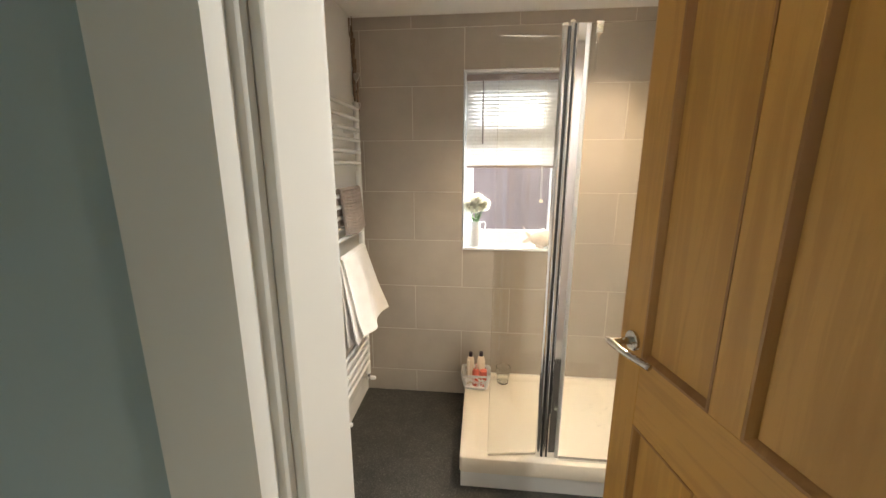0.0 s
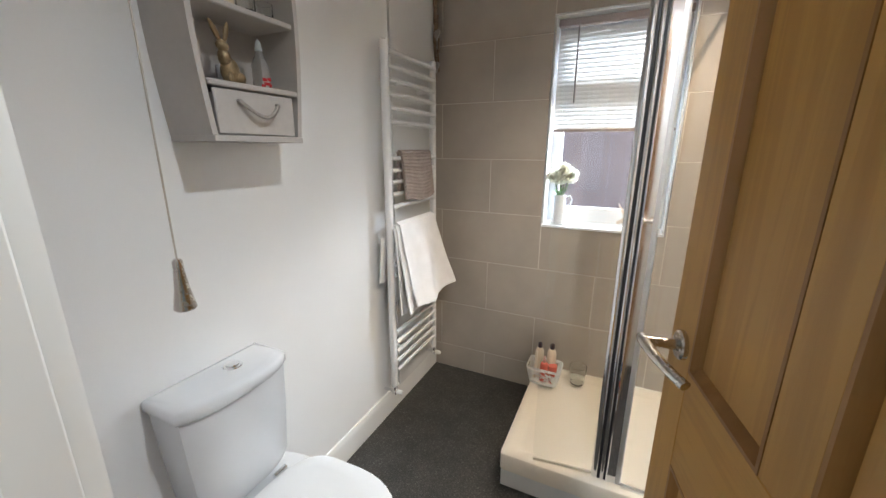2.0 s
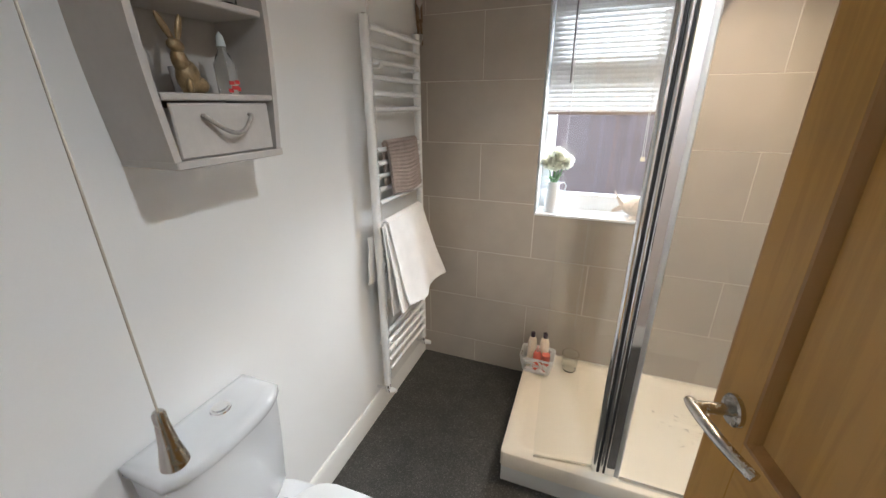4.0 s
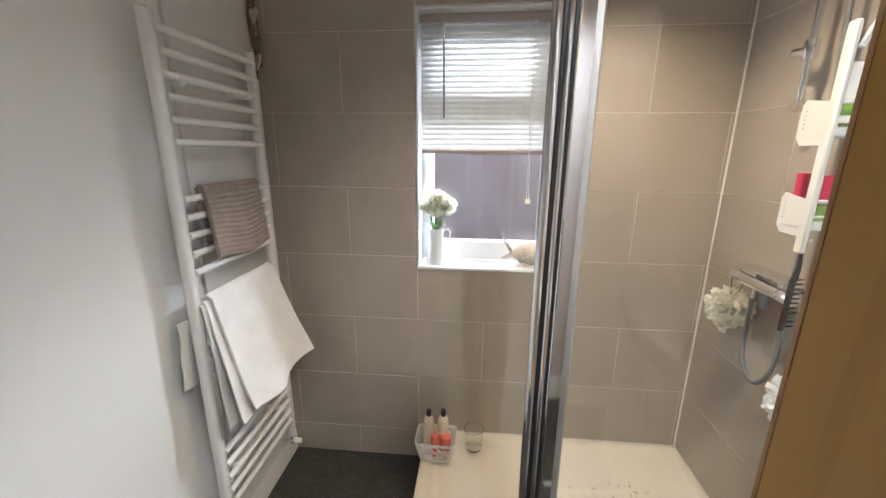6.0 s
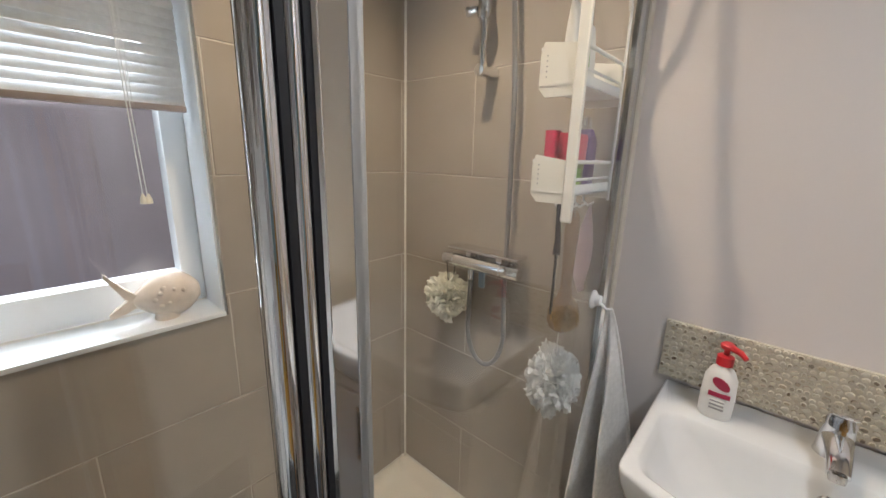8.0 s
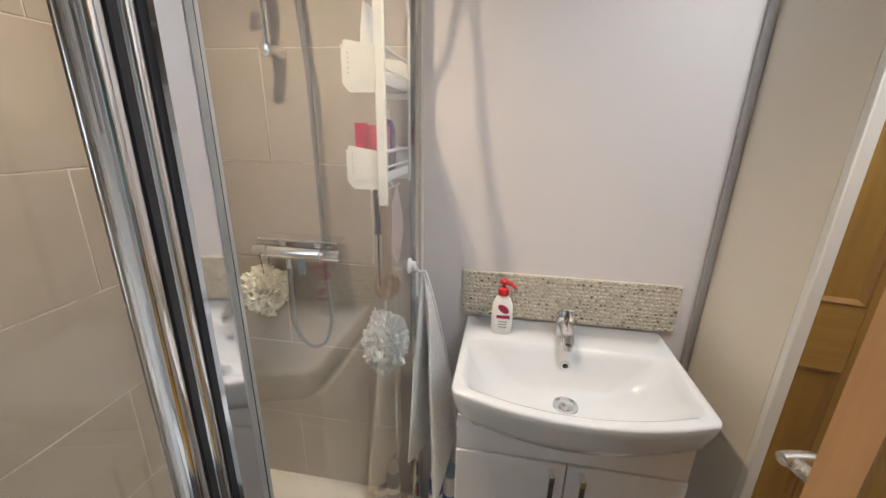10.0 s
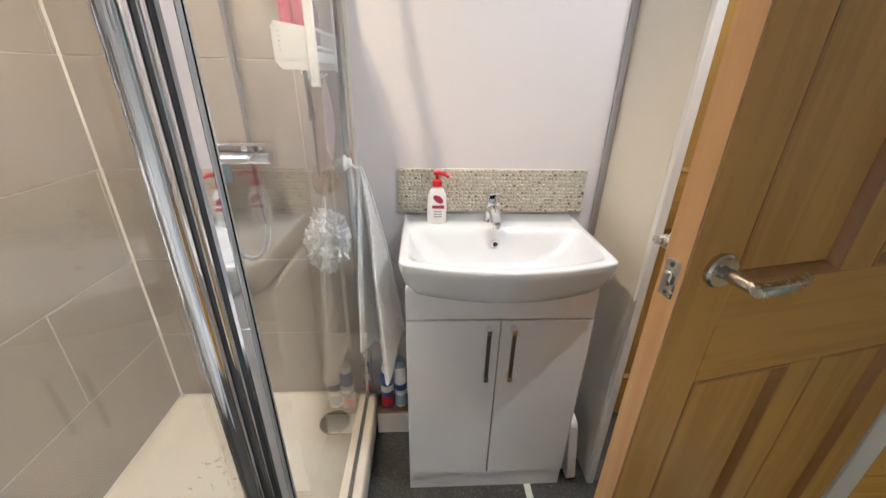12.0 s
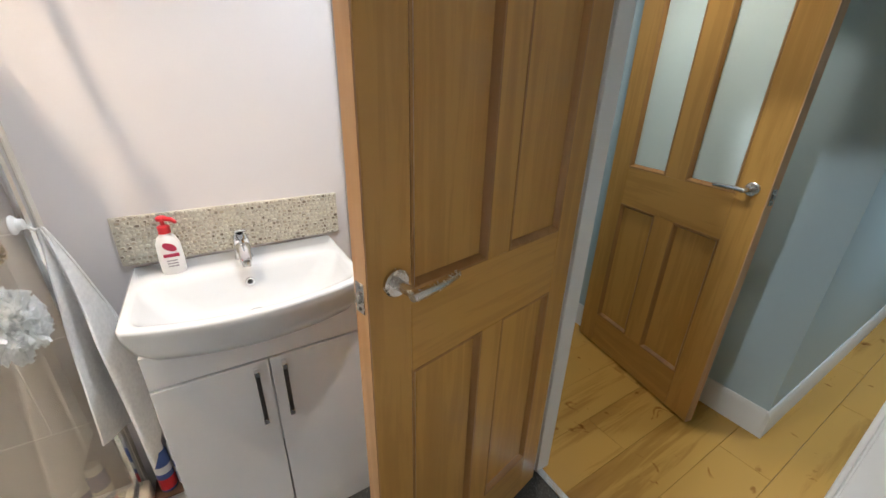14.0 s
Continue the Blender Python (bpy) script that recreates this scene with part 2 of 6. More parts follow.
PLASTIC_BLACK = plain("black_plastic", (0.02, 0.02, 0.022), rough=0.35, var=0.05, bump=0.0)
PLASTIC_GREEN = plain("green_plastic", (0.22, 0.42, 0.07), rough=0.35, var=0.05, bump=0.0)
LABEL_OLIVE = plain("olive_label", (0.17, 0.20, 0.06), rough=0.4, var=0.15, scale=60, bump=0.0)
PLASTIC_BLUE = plain("blue_plastic", (0.05, 0.10, 0.32), rough=0.3, var=0.05, bump=0.0)
LIGHT_BLUE = plain("pale_blue_plastic", (0.30, 0.42, 0.55), rough=0.35, var=0.05, bump=0.0)
LOTION = plain("cream_lotion", (0.80, 0.70, 0.56), rough=0.25, var=0.04, bump=0.0)
NET_WHITE = thin_cloth("white_netting", (0.96, 0.96, 0.95), 0.28)
NET_CREAM = thin_cloth("cream_netting", (0.96, 0.94, 0.85), 0.3)
BEECH = wood("beech_handle", (0.27, 0.18, 0.11), (0.44, 0.31, 0.21), axis=2, scale=3)
BRISTLE = plain("tan_bristle", (0.42, 0.25, 0.08), rough=0.8, var=0.25, scale=120, bump=0.2)
PETAL = thin_cloth("ivory_petal", (0.93, 0.93, 0.84))
LEAF = plain("green_leaf", (0.07, 0.17, 0.05), rough=0.5, var=0.2, scale=40, bump=0.05)
SHELL = plain("glazed_shell_pottery", (0.72, 0.62, 0.54), rough=0.25, var=0.14, scale=25, bump=0.08)
BRONZE = plain("mottled_bronze", (0.24, 0.17, 0.09), rough=0.4, metal=0.4, var=0.4, scale=40, fine=160, bump=0.3)
ROPE = plain("grey_rope", (0.34, 0.31, 0.28), rough=0.9, var=0.2, scale=150, bump=0.4)
TWIG = plain("brown_twig", (0.22, 0.15, 0.10), rough=0.9, var=0.25, scale=60, bump=0.3)
STUCCO = plain("pebble_bed_grout", (0.55, 0.51, 0.43), rough=0.9, var=0.1, scale=40, fine=300, bump=0.3)
FENCE = plain("mauve_grey_rendered_wall", (0.185, 0.155, 0.175), rough=0.85, var=0.12, scale=3, fine=40, bump=0.15)
GROUND = plain("outside_paving", (0.22, 0.21, 0.20), rough=0.9, var=0.15, scale=2, fine=30, bump=0.2)
GREY_TRIM = plain("grey_trim", (0.34, 0.33, 0.34), rough=0.4, var=0.05)
LAMP_GLOW = bpy.data.materials.new("lamp_glow")
LAMP_GLOW.use_nodes = True
LAMP_GLOW.node_tree.nodes["Principled BSDF"].inputs["Emission Color"].default_value = (1.0, 0.9, 0.75, 1)
LAMP_GLOW.node_tree.nodes["Principled BSDF"].inputs["Emission Strength"].default_value = 6.0


def pebble_material():
    m, t, p = nodes_of("pebble_stone")
    geo = t.nodes.new("ShaderNodeNewGeometry")
    r = ramp(t, geo.outputs["Random Per Island"], [(0.0, (0.58, 0.53, 0.42)), (0.25, (0.66, 0.62, 0.53)), (0.45, (0.42, 0.36, 0.27)), (0.62, (0.60, 0.57, 0.50)), (0.85, (0.34, 0.30, 0.24)), (1.0, (0.15, 0.11, 0.08))])
    t.links.new(r.outputs["Color"], p.inputs["Base Color"])
    p.inputs["Roughness"].default_value = 0.4
    return m


PEBBLE = pebble_material()


# ---- geometry helpers ----
def box(bm, x0, x1, y0, y1, z0, z1, bevel=0.0, segments=1):
    made = bmesh.ops.create_cube(bm, size=1.0)["verts"]
    bmesh.ops.scale(bm, vec=(x1 - x0, y1 - y0, z1 - z0), verts=made)
    bmesh.ops.translate(bm, vec=((x0 + x1) / 2, (y0 + y1) / 2, (z0 + z1) / 2), verts=made)
    if bevel:
        edges = list({e for v in made for e in v.link_edges})
        bmesh.ops.bevel(bm, geom=edges, offset=bevel, segments=segments, profile=0.7, affect="EDGES")
    return bm


def boxed(*dims, **kw):
    return box(bmesh.new(), *dims, **kw)


def lathe(bm, profile, centre=(0, 0, 0), steps=24, turn=None):
    """Turns a profile of (radius, height) round z; a radius of 0 closes the end."""
    rings = []
    for r, z in profile:
        if r < 1e-6:
            rings.append([bm.verts.new((0, 0, z))])
        else:
            rings.append([bm.verts.new((r * math.cos(2 * math.pi * k / steps), r * math.sin(2 * math.pi * k / steps), z)) for k in range(steps)])
    for a, b in zip(rings, rings[1:]):
        for k in range(steps):
            j = (k + 1) % steps
            if len(a) == 1 and len(b) > 1:
                bm.faces.new((a[0], b[j], b[k]))
            elif len(b) == 1 and len(a) > 1:
                bm.faces.new((a[k], a[j], b[0]))
            elif len(a) > 1:
                bm.faces.new((a[k], a[j], b[j], b[k]))
    verts = [v for ring in rings for v in ring]
    m = Matrix.Translation(centre) @ (turn or Matrix())
    bmesh.ops.transform(bm, matrix=m, verts=verts)
    return bm


def tube(bm, points, radius, steps=10, caps=True, flat=1.0):
    """A round bar along points; radius may be a list, one for each point."""
    pts = [Vector(p) for p in points]
    rad = radius if isinstance(radius, (list, tuple)) else [radius] * len(pts)
    rings, side = [], None
    for i, p in enumerate(pts):
        ahead = (pts[min(i + 1, len(pts) - 1)] - pts[max(i - 1, 0)]).normalized()
        if side is None:
            side = ahead.cross(Vector((0, 0, 1)) if abs(ahead.z) < 0.9 else Vector((1, 0, 0))).normalized()
        side = (side - ahead * side.dot(ahead)).normalized()
        up = ahead.cross(side)
        rings.append([bm.verts.new(p + rad[i] * (math.cos(2 * math.pi * k / steps) * side + flat * math.sin(2 * math.pi * k / steps) * up)) for k in range(steps)])
    for a, b in zip(rings, rings[1:]):
        for k in range(steps):
            j = (k + 1) % steps
            bm.faces.new((a[k], a[j], b[j], b[k]))
    if caps:
        bm.faces.new(rings[0][::-1])
        bm.faces.new(rings[-1])
    return bm


def tubed(points, radius, **kw):
    return tube(bmesh.new(), points, radius, **kw)


def rod(a, b, r, steps=12):
    return tubed([a, b], r, steps=steps)


def arc(centre, radius, a0, a1, n, u=(1, 0, 0), v=(0, 0, 1)):
    c, u, v = Vector(centre), Vector(u), Vector(v)
    return [c + radius * (math.cos(radians(a0 + (a1 - a0) * k / n)) * u + math.sin(radians(a0 + (a1 - a0) * k / n)) * v) for k in range(n + 1)]


def loft(bm, rings, close=True, cap=True):
    """Skins a list of rings of equal length."""
    rows = [[bm.verts.new(p) for p in ring] for ring in rings]
    n = len(rows[0])
    for a, b in zip(rows, rows[1:]):
        for k in range(n if close else n - 1):
            j = (k + 1) % n
            bm.faces.new((a[k], a[j], b[j], b[k]))
    if cap and close:
        bm.faces.new(rows[0][::-1])
        bm.faces.new(rows[-1])
    return bm


def sheet(bm, fn, nu, nv, thick=0.0):
    """A grid of points fn(u, v), u and v from 0 to 1, given thickness along its normals."""
    rows = [[bm.verts.new(fn(i / nu, j / nv)) for j in range(nv + 1)] for i in range(nu + 1)]
    faces = [bm.faces.new((rows[i][j], rows[i + 1][j], rows[i + 1][j + 1], rows[i][j + 1])) for i in range(nu) for j in range(nv)]
    if thick:
        bm.normal_update()
        bmesh.ops.solidify(bm, geom=faces, thickness=thick)
    return bm


def rounded(w, d, r, n=5, z=0.0, cx=0.0, cy=0.0):
    """A rounded rectangle in a level plane."""
    out = []
    for sx, sy, a in ((1, 1, 0), (-1, 1, 90), (-1, -1, 180), (1, -1, 270)):
        for k in range(n + 1):
            t = radians(a + 90 * k / n)
            out.append((cx + sx * (w / 2 - r) + r * math.cos(t), cy + sy * (d / 2 - r) + r * math.sin(t), z))
    return out


def part(name, bm, material, parent=None, label="", world=True, smooth=38):
    """One mesh object; under a parent it is a part of that thing. world: the mesh is given in world places."""
    if isinstance(bm, bpy.types.Mesh):
        me = bm
    else:
        bmesh.ops.recalc_face_normals(bm, faces=bm.faces)
        me = bpy.data.meshes.new(name)
        bm.to_mesh(me)
        bm.free()
        me.shade_smooth()
        me.set_sharp_from_angle(angle=radians(smooth))
        me.materials.append(material)
    ob = new(name, me)
    if parent is not None:
        ob.parent = parent
        if world and parent.type == "EMPTY":
            ob.matrix_parent_inverse = parent.matrix_basis.inverted()
    if label:
        ob["label"] = label
    return ob


def thing(name, label, category, place, group="", kind="", turn=0.0):
    ob = new(name)
    ob.empty_display_size = 0.05
    ob.matrix_basis = pose(*place, 0, 0, turn)
    return tagged(ob, label, category, group, kind)


def solo(name, bm, material, label, category, group="", kind="", smooth=38):
    return tagged(part(name, bm, material, smooth=smooth), label, category, group, kind)


def structure(name, bm, material, label="", smooth=38):
    return tagged(part(name, bm, material, smooth=smooth), label, "", "", "structure")

# ---- the setting ----
XL, XT, XR = -0.765, 1.110, 1.140      # left wall, tiled face, painted right wall
YD, YH, YW = 0.375, 0.262, 2.345       # door wall inside, door wall in the hall, tiled window wall
CEIL = 2.325
WX0, WX1, WZ0, WZ1 = -0.104, 0.480, 1.016, 2.034   # window opening
DX0, DX1, DTOP = -0.128, 0.548, 2.010  # doorway

structure("floor", boxed(XL - 0.1, XR + 0.1, YD - 0.06, YW + 0.1, -0.1, 0.0), FLOOR_VINYL, "dark grey speckled sheet vinyl bathroom floor")
structure("ceiling", boxed(XL - 0.1, XR + 0.4, -3.3, YW + 0.3, CEIL, CEIL + 0.1), CEILING_PAINT, "plain white plastered ceiling")
structure("wall_left", boxed(XL - 0.12, XL, YD, YW + 0.13, 0, CEIL), WHITE_WALL, "smooth white painted bathroom wall")
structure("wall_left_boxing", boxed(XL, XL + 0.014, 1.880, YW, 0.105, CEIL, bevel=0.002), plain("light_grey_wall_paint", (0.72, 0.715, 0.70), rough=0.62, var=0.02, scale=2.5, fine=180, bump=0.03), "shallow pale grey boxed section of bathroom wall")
structure("wall_right", boxed(XR, XR + 0.12, YD, YW + 0.13, 0, CEIL), LILAC_WALL, "pale lilac painted wall behind the basin")

# window wall with its opening; grout face lies just behind the tiles' faces
bm = bmesh.new()
YG = YW + 0.0015
box(bm, XL, WX0, YG, YW + 0.26, 0, CEIL)
box(bm, WX1, XR, YG, YW + 0.26, 0, CEIL)
box(bm, WX0, WX1, YG, YW + 0.26, 0, WZ0 - 0.012)
box(bm, WX0, WX1, YG, YW + 0.26, WZ1 + 0.004, CEIL)
wall_window = structure("wall_window", bm, GROUT, "taupe tiled wall with pale grout round a small window")
wall_shower = structure("wall_shower", boxed(XT + 0.0015, XR, 1.596, YG, 0, CEIL), GROUT, "taupe tiled shower wall with pale grout")

# white lining of the window opening
bm = bmesh.new()
box(bm, WX0, WX0 + 0.004, YW + 0.004, YW + 0.12, WZ0, WZ1)
box(bm, WX1 - 0.004, WX1, YW + 0.004, YW + 0.12, WZ0, WZ1)
box(bm, WX0 + 0.004, WX1 - 0.004, YW + 0.004, YW + 0.12, WZ1 - 0.004, WZ1)
structure("trim_window_lining", bm, UPVC, "white window reveal lining")
structure("trim_window_edge", box(box(boxed(WX0 - 0.006, WX0, YW - 0.002, YW + 0.01, WZ0 - 0.012, WZ1 + 0.006), WX1, WX1 + 0.006, YW - 0.002, YW + 0.01, WZ0 - 0.012, WZ1 + 0.006), WX0, WX1, YW - 0.002, YW + 0.01, WZ1, WZ1 + 0.006), ALU, "thin metal tile edging round the window")

# door wall
bm = bmesh.new()
box(bm, XL - 0.12, DX0 - 0.03, YH, YD, 0, CEIL)
box(bm, DX1 + 0.03, XR + 0.12, YH, YD, 0, CEIL)
box(bm, DX0 - 0.03, DX1 + 0.03, YH, YD, DTOP + 0.03, CEIL)
structure("wall_door", bm, LILAC_WALL, "lilac grey painted wall round the doorway")

# hall
structure("wall_hall_left", box(boxed(XL - 0.12, DX0 - 0.03, YH - 0.004, YH - 0.0005, 0, CEIL), -0.93, -0.82, -3.2, YH - 0.004, 0, CEIL), BLUE_WALL, "blue grey painted hall wall")
structure("wall_hall_right", boxed(DX1 + 0.03, 2.6, YH - 0.004, YH - 0.0005, 0, CEIL), BLUE_WALL, "blue grey painted hall wall")
structure("wall_hall_corner", boxed(0.164, 2.6, -3.2, -0.662, 0, CEIL), BLUE_WALL, "blue grey projecting hall wall corner")
structure("wall_hall_end", box(boxed(-0.93, 0.164, -3.32, -3.2, 0, CEIL), 2.6, 2.7, -0.7, YH, 0, CEIL), BLUE_WALL, "blue grey hall end wall")
structure("hall_subfloor", boxed(-0.93, 2.7, -3.3, YD - 0.06, -0.1, -0.009), GROUT, "concrete bed under the hall floor")


def skirting(name, a, b, inward, height, material=GLOSS_WHITE):
    """A skirting board from a to b on the floor, chamfered on top."""
    a, b, n = Vector((*a, 0)), Vector((*b, 0)), Vector((*inward, 0))
    rings = []
    for p in (a, b):
        rings.append([p + n * d + Vector((0, 0, z)) for d, z in ((0, 0), (0.016, 0), (0.016, height - 0.022), (0.010, height - 0.006), (0.006, height), (0, height))])
    return structure(name, loft(bmesh.new(), rings), material, "white gloss skirting board")


skirting("baseboard_left", (XL, YD + 0.02), (XL, YW), (1, 0), 0.125)
skirting("baseboard_door_wall", (0.632, YD), (0.815, YD), (0, 1), 0.150)
skirting("baseboard_door_wall_left", (XL + 0.017, YD), (DX0 - 0.10, YD), (0, 1), 0.150)
skirting("baseboard_hall_corner", (0.164, -3.2), (0.164, -0.662 + 0.016), (-1, 0), 0.14)
skirting("baseboard_hall", (0.164, -0.662), (2.6, -0.662), (0, 1), 0.14)
skirting("baseboard_basin_wall", (XR, 0.84), (XR, 1.44), (-1, 0), 0.110)


def architrave(name, x0, x1, y0, y1):
    """Flat casing with rounded edges round the doorway on one face of the wall; x0 and x1 are its inner edges."""
    bm = bmesh.new()
    box(bm, x0 - 0.068, x0, y0, y1, 0, DTOP + 0.07, bevel=0.005, segments=2)
    box(bm, x1, x1 + 0.068, y0, y1, 0, DTOP + 0.07, bevel=0.005, segments=2)
    box(bm, x0, x1, y0, y1, DTOP + 0.002, DTOP + 0.07, bevel=0.005, segments=2)
    return structure(name, bm, GLOSS_WHITE, "white gloss door architrave")


architrave("trim_architrave_inside", DX0 - 0.004, DX1 + 0.012, YD, YD + 0.020)
architrave("trim_architrave_hall", DX0 - 0.006, DX1 + 0.012, YH - 0.026, YH - 0.004)
bm = bmesh.new()
box(bm, DX0 - 0.03, DX0, YH - 0.004, YD, 0, DTOP + 0.002, bevel=0.002)
box(bm, DX1, DX1 + 0.03, YH - 0.004, YD, 0, DTOP + 0.002, bevel=0.002)
box(bm, DX0, DX1, YH - 0.004, YD, DTOP, DTOP + 0.03, bevel=0.002)
box(bm, DX1 - 0.012, DX1, YH + 0.004, YD - 0.044, 0, DTOP, bevel=0.002)
box(bm, DX0, DX0 + 0.010, YH + 0.004, YD - 0.044, 0, DTOP, bevel=0.002)
box(bm, DX0 + 0.010, DX1 - 0.012, YH + 0.004, YD - 0.044, DTOP - 0.012, DTOP, bevel=0.002)
structure("trim_door_lining", bm, GLOSS_WHITE, "white gloss door lining with stop")
structure("trim_threshold", boxed(DX0, DX1, YD - 0.075, YD - 0.045, 0.0, 0.006, bevel=0.002), ALU, "metal threshold strip")


# ---- doors ----
def panel_door(name, label, width, height, place, turn, glazed=False, mirror=1, stile=0.112, middle=0.100):
    """An oak door, hinge edge at its origin, running along its own +x; four sunk panels with mouldings."""
    d = thing(name, label, "door", place, turn=turn)
    t, s, mul = 0.040, stile, middle
    z0, r1, r2, r3 = 0.008, 0.20, 0.870, 1.056
    top = height - 0.115
    def slab(n, x0, x1, za, zb, m):
        part(n, boxed(x0, x1, -t / 2, t / 2, za, zb, bevel=0.0015), m, d, world=False)
    slab("stile", 0, s, z0, height, OAK_V)
    slab("stile", width - s, width - 0.002, z0, height, OAK_V)
    part("lipping", boxed(width - 0.002, width + 0.0015, -t / 2 + 0.0005, t / 2 - 0.0005, z0, height), OAK_EDGE, d, "paler oak edge lipping", world=False)
    slab("rail", s, width - s, z0, r1, OAK_H)
    slab("rail", s, width - s, r2, r3, OAK_H)
    slab("rail", s, width - s, top, height, OAK_H)
    m0, m1 = width / 2 - mul / 2, width / 2 + mul / 2
    slab("muntin", m0, m1, r1, r2, OAK_V)
    slab("muntin", m0, m1, r3, top, OAK_V)
    for x0, x1 in ((s, m0), (m1, width - s)):
        for za, zb in ((r1, r2), (r3, top)):
            if glazed and za == r3:
                pane = part("pane", boxed(x0 - 0.004, x1 + 0.004, -0.003, 0.003, za - 0.004, zb + 0.004), FROST, d, "frosted glass pane", world=False)
                pane.visible_shadow = False
            else:
                bm = boxed(x0, x1, -0.0065, 0.0065, za, zb)
                part("panel", bm, OAK_V, d, "flat oak panel", world=False)
            for sgn in (-1, 1):
                bm = bmesh.new()
                w, lip = 0.017, t / 2 + 0.0005
                for (ax, az, bx, bz) in ((x0, za, x1, za), (x1, za, x1, zb), (x1, zb, x0, zb), (x0, zb, x0, za)):
                    ux, uz = (1, 0) if az == bz else (0, 1)
                    ix = w if ax == bx == x0 else (-w if ax == bx else 0)
                    iz = w if az == bz == za else (-w if az == bz else 0)
                    tx, tz = (w if bx > ax else -w) if az == bz else 0, (w if bz > az else -w) if ax == bx else 0
                    loft(bm, [[(ax, sgn * 0.006, az), (ax, sgn * lip, az), (ax + ix * 0.35 + tx * 0.35, sgn * lip, az + iz * 0.35 + tz * 0.35), (ax + ix * 0.85 + tx * 0.85, sgn * 0.012, az + iz * 0.85 + tz * 0.85), (ax + ix + tx, sgn * 0.006, az + iz + tz)],
                              [(bx, sgn * 0.006, bz), (bx, sgn * lip, bz), (bx + ix * 0.35 - tx * 0.35, sgn * lip, bz + iz * 0.35 - tz * 0.35), (bx + ix * 0.85 - tx * 0.85, sgn * 0.012, bz + iz * 0.85 - tz * 0.85), (bx + ix - tx, sgn * 0.006, bz + iz - tz)]])
                part("moulding", bm, OAK_MOULD_SHADE, d, world=False)
    hx, hz = width - 0.056, 1.087
    for sgn in (-1, 1):
        h = part("rose", lathe(bmesh.new(), [(0, 0), (0.026, 0), (0.026, 0.007), (0.023, 0.010), (0.011, 0.010), (0.011, 0.012), (0, 0.012)], (hx, sgn * t / 2, hz), 28, Matrix.Rotation(radians(-90 * sgn), 4, "X")), STEEL, d, "brushed steel handle rose", world=False)
        y = sgn * (t / 2 + 0.010)
        yo = sgn * (t / 2 + 0.060)
        part("spindle_neck", tubed([(hx, y, hz), (hx, yo, hz)], 0.0095, steps=16), STEEL, h, world=False)
        lever = [(hx + 0.013 - 0.132 * k / 10, yo + sgn * (0.004 - 0.030 * (k / 10) ** 2.2), hz + 0.002 - 0.010 * (k / 10) ** 2) for k in range(11)]
        part("lever", tubed(lever, [0.0088, 0.0105] + [0.0105 - 0.0002 * k for k in range(9)], steps=14, flat=0.85), STEEL, h, "curved brushed steel lever", world=False)
    plate = part("latch_plate", boxed(width + 0.0015, width + 0.004, -0.0125, 0.0125, hz - 0.047, hz + 0.012, bevel=0.001), STEEL, d, "steel latch plate", world=False)
    part("latch_bolt", boxed(width + 0.004, width + 0.010, -0.007, 0.007, hz - 0.028, hz - 0.006, bevel=0.003), STEEL, plate, world=False)
    for z in (hz + 0.004, hz - 0.039):
        part("screw", lathe(bmesh.new(), [(0, 0), (0.004, 0), (0.003, 0.0012), (0, 0.0012)], (width + 0.004, 0, z), 10, Matrix.Rotation(radians(90), 4, "Y")), DARK_METAL, plate, world=False)
    for z in (0.25, 1.0, 1.75):
        part("hinge", tubed([(-0.004, mirror * (t / 2 + 0.005), z - 0.045), (-0.004, mirror * (t / 2 + 0.005), z + 0.045)], 0.006), STEEL, d, "steel butt hinge", world=False)
    return d


# the door's oak darkened: shade in the mouldings is put into the colour
OAK_MOULD_SHADE = wood("oak_moulding_shade", (0.27, 0.125, 0.035), (0.38, 0.195, 0.06), axis=2)
# open into the bathroom; hinge at the right of the doorway
panel_door("bathroom_door", "oak four-panel door standing open with steel lever handles", 0.684, 2.0, (DX1 - 0.004, YD - 0.008, 0.003), 101.4, mirror=-1, stile=0.092, middle=0.074)
panel_door("hall_door", "oak door with frosted upper panes opened back against the wall", 0.75, 2.0, (1.097, -0.606, 0.003), 168.3, glazed=True)


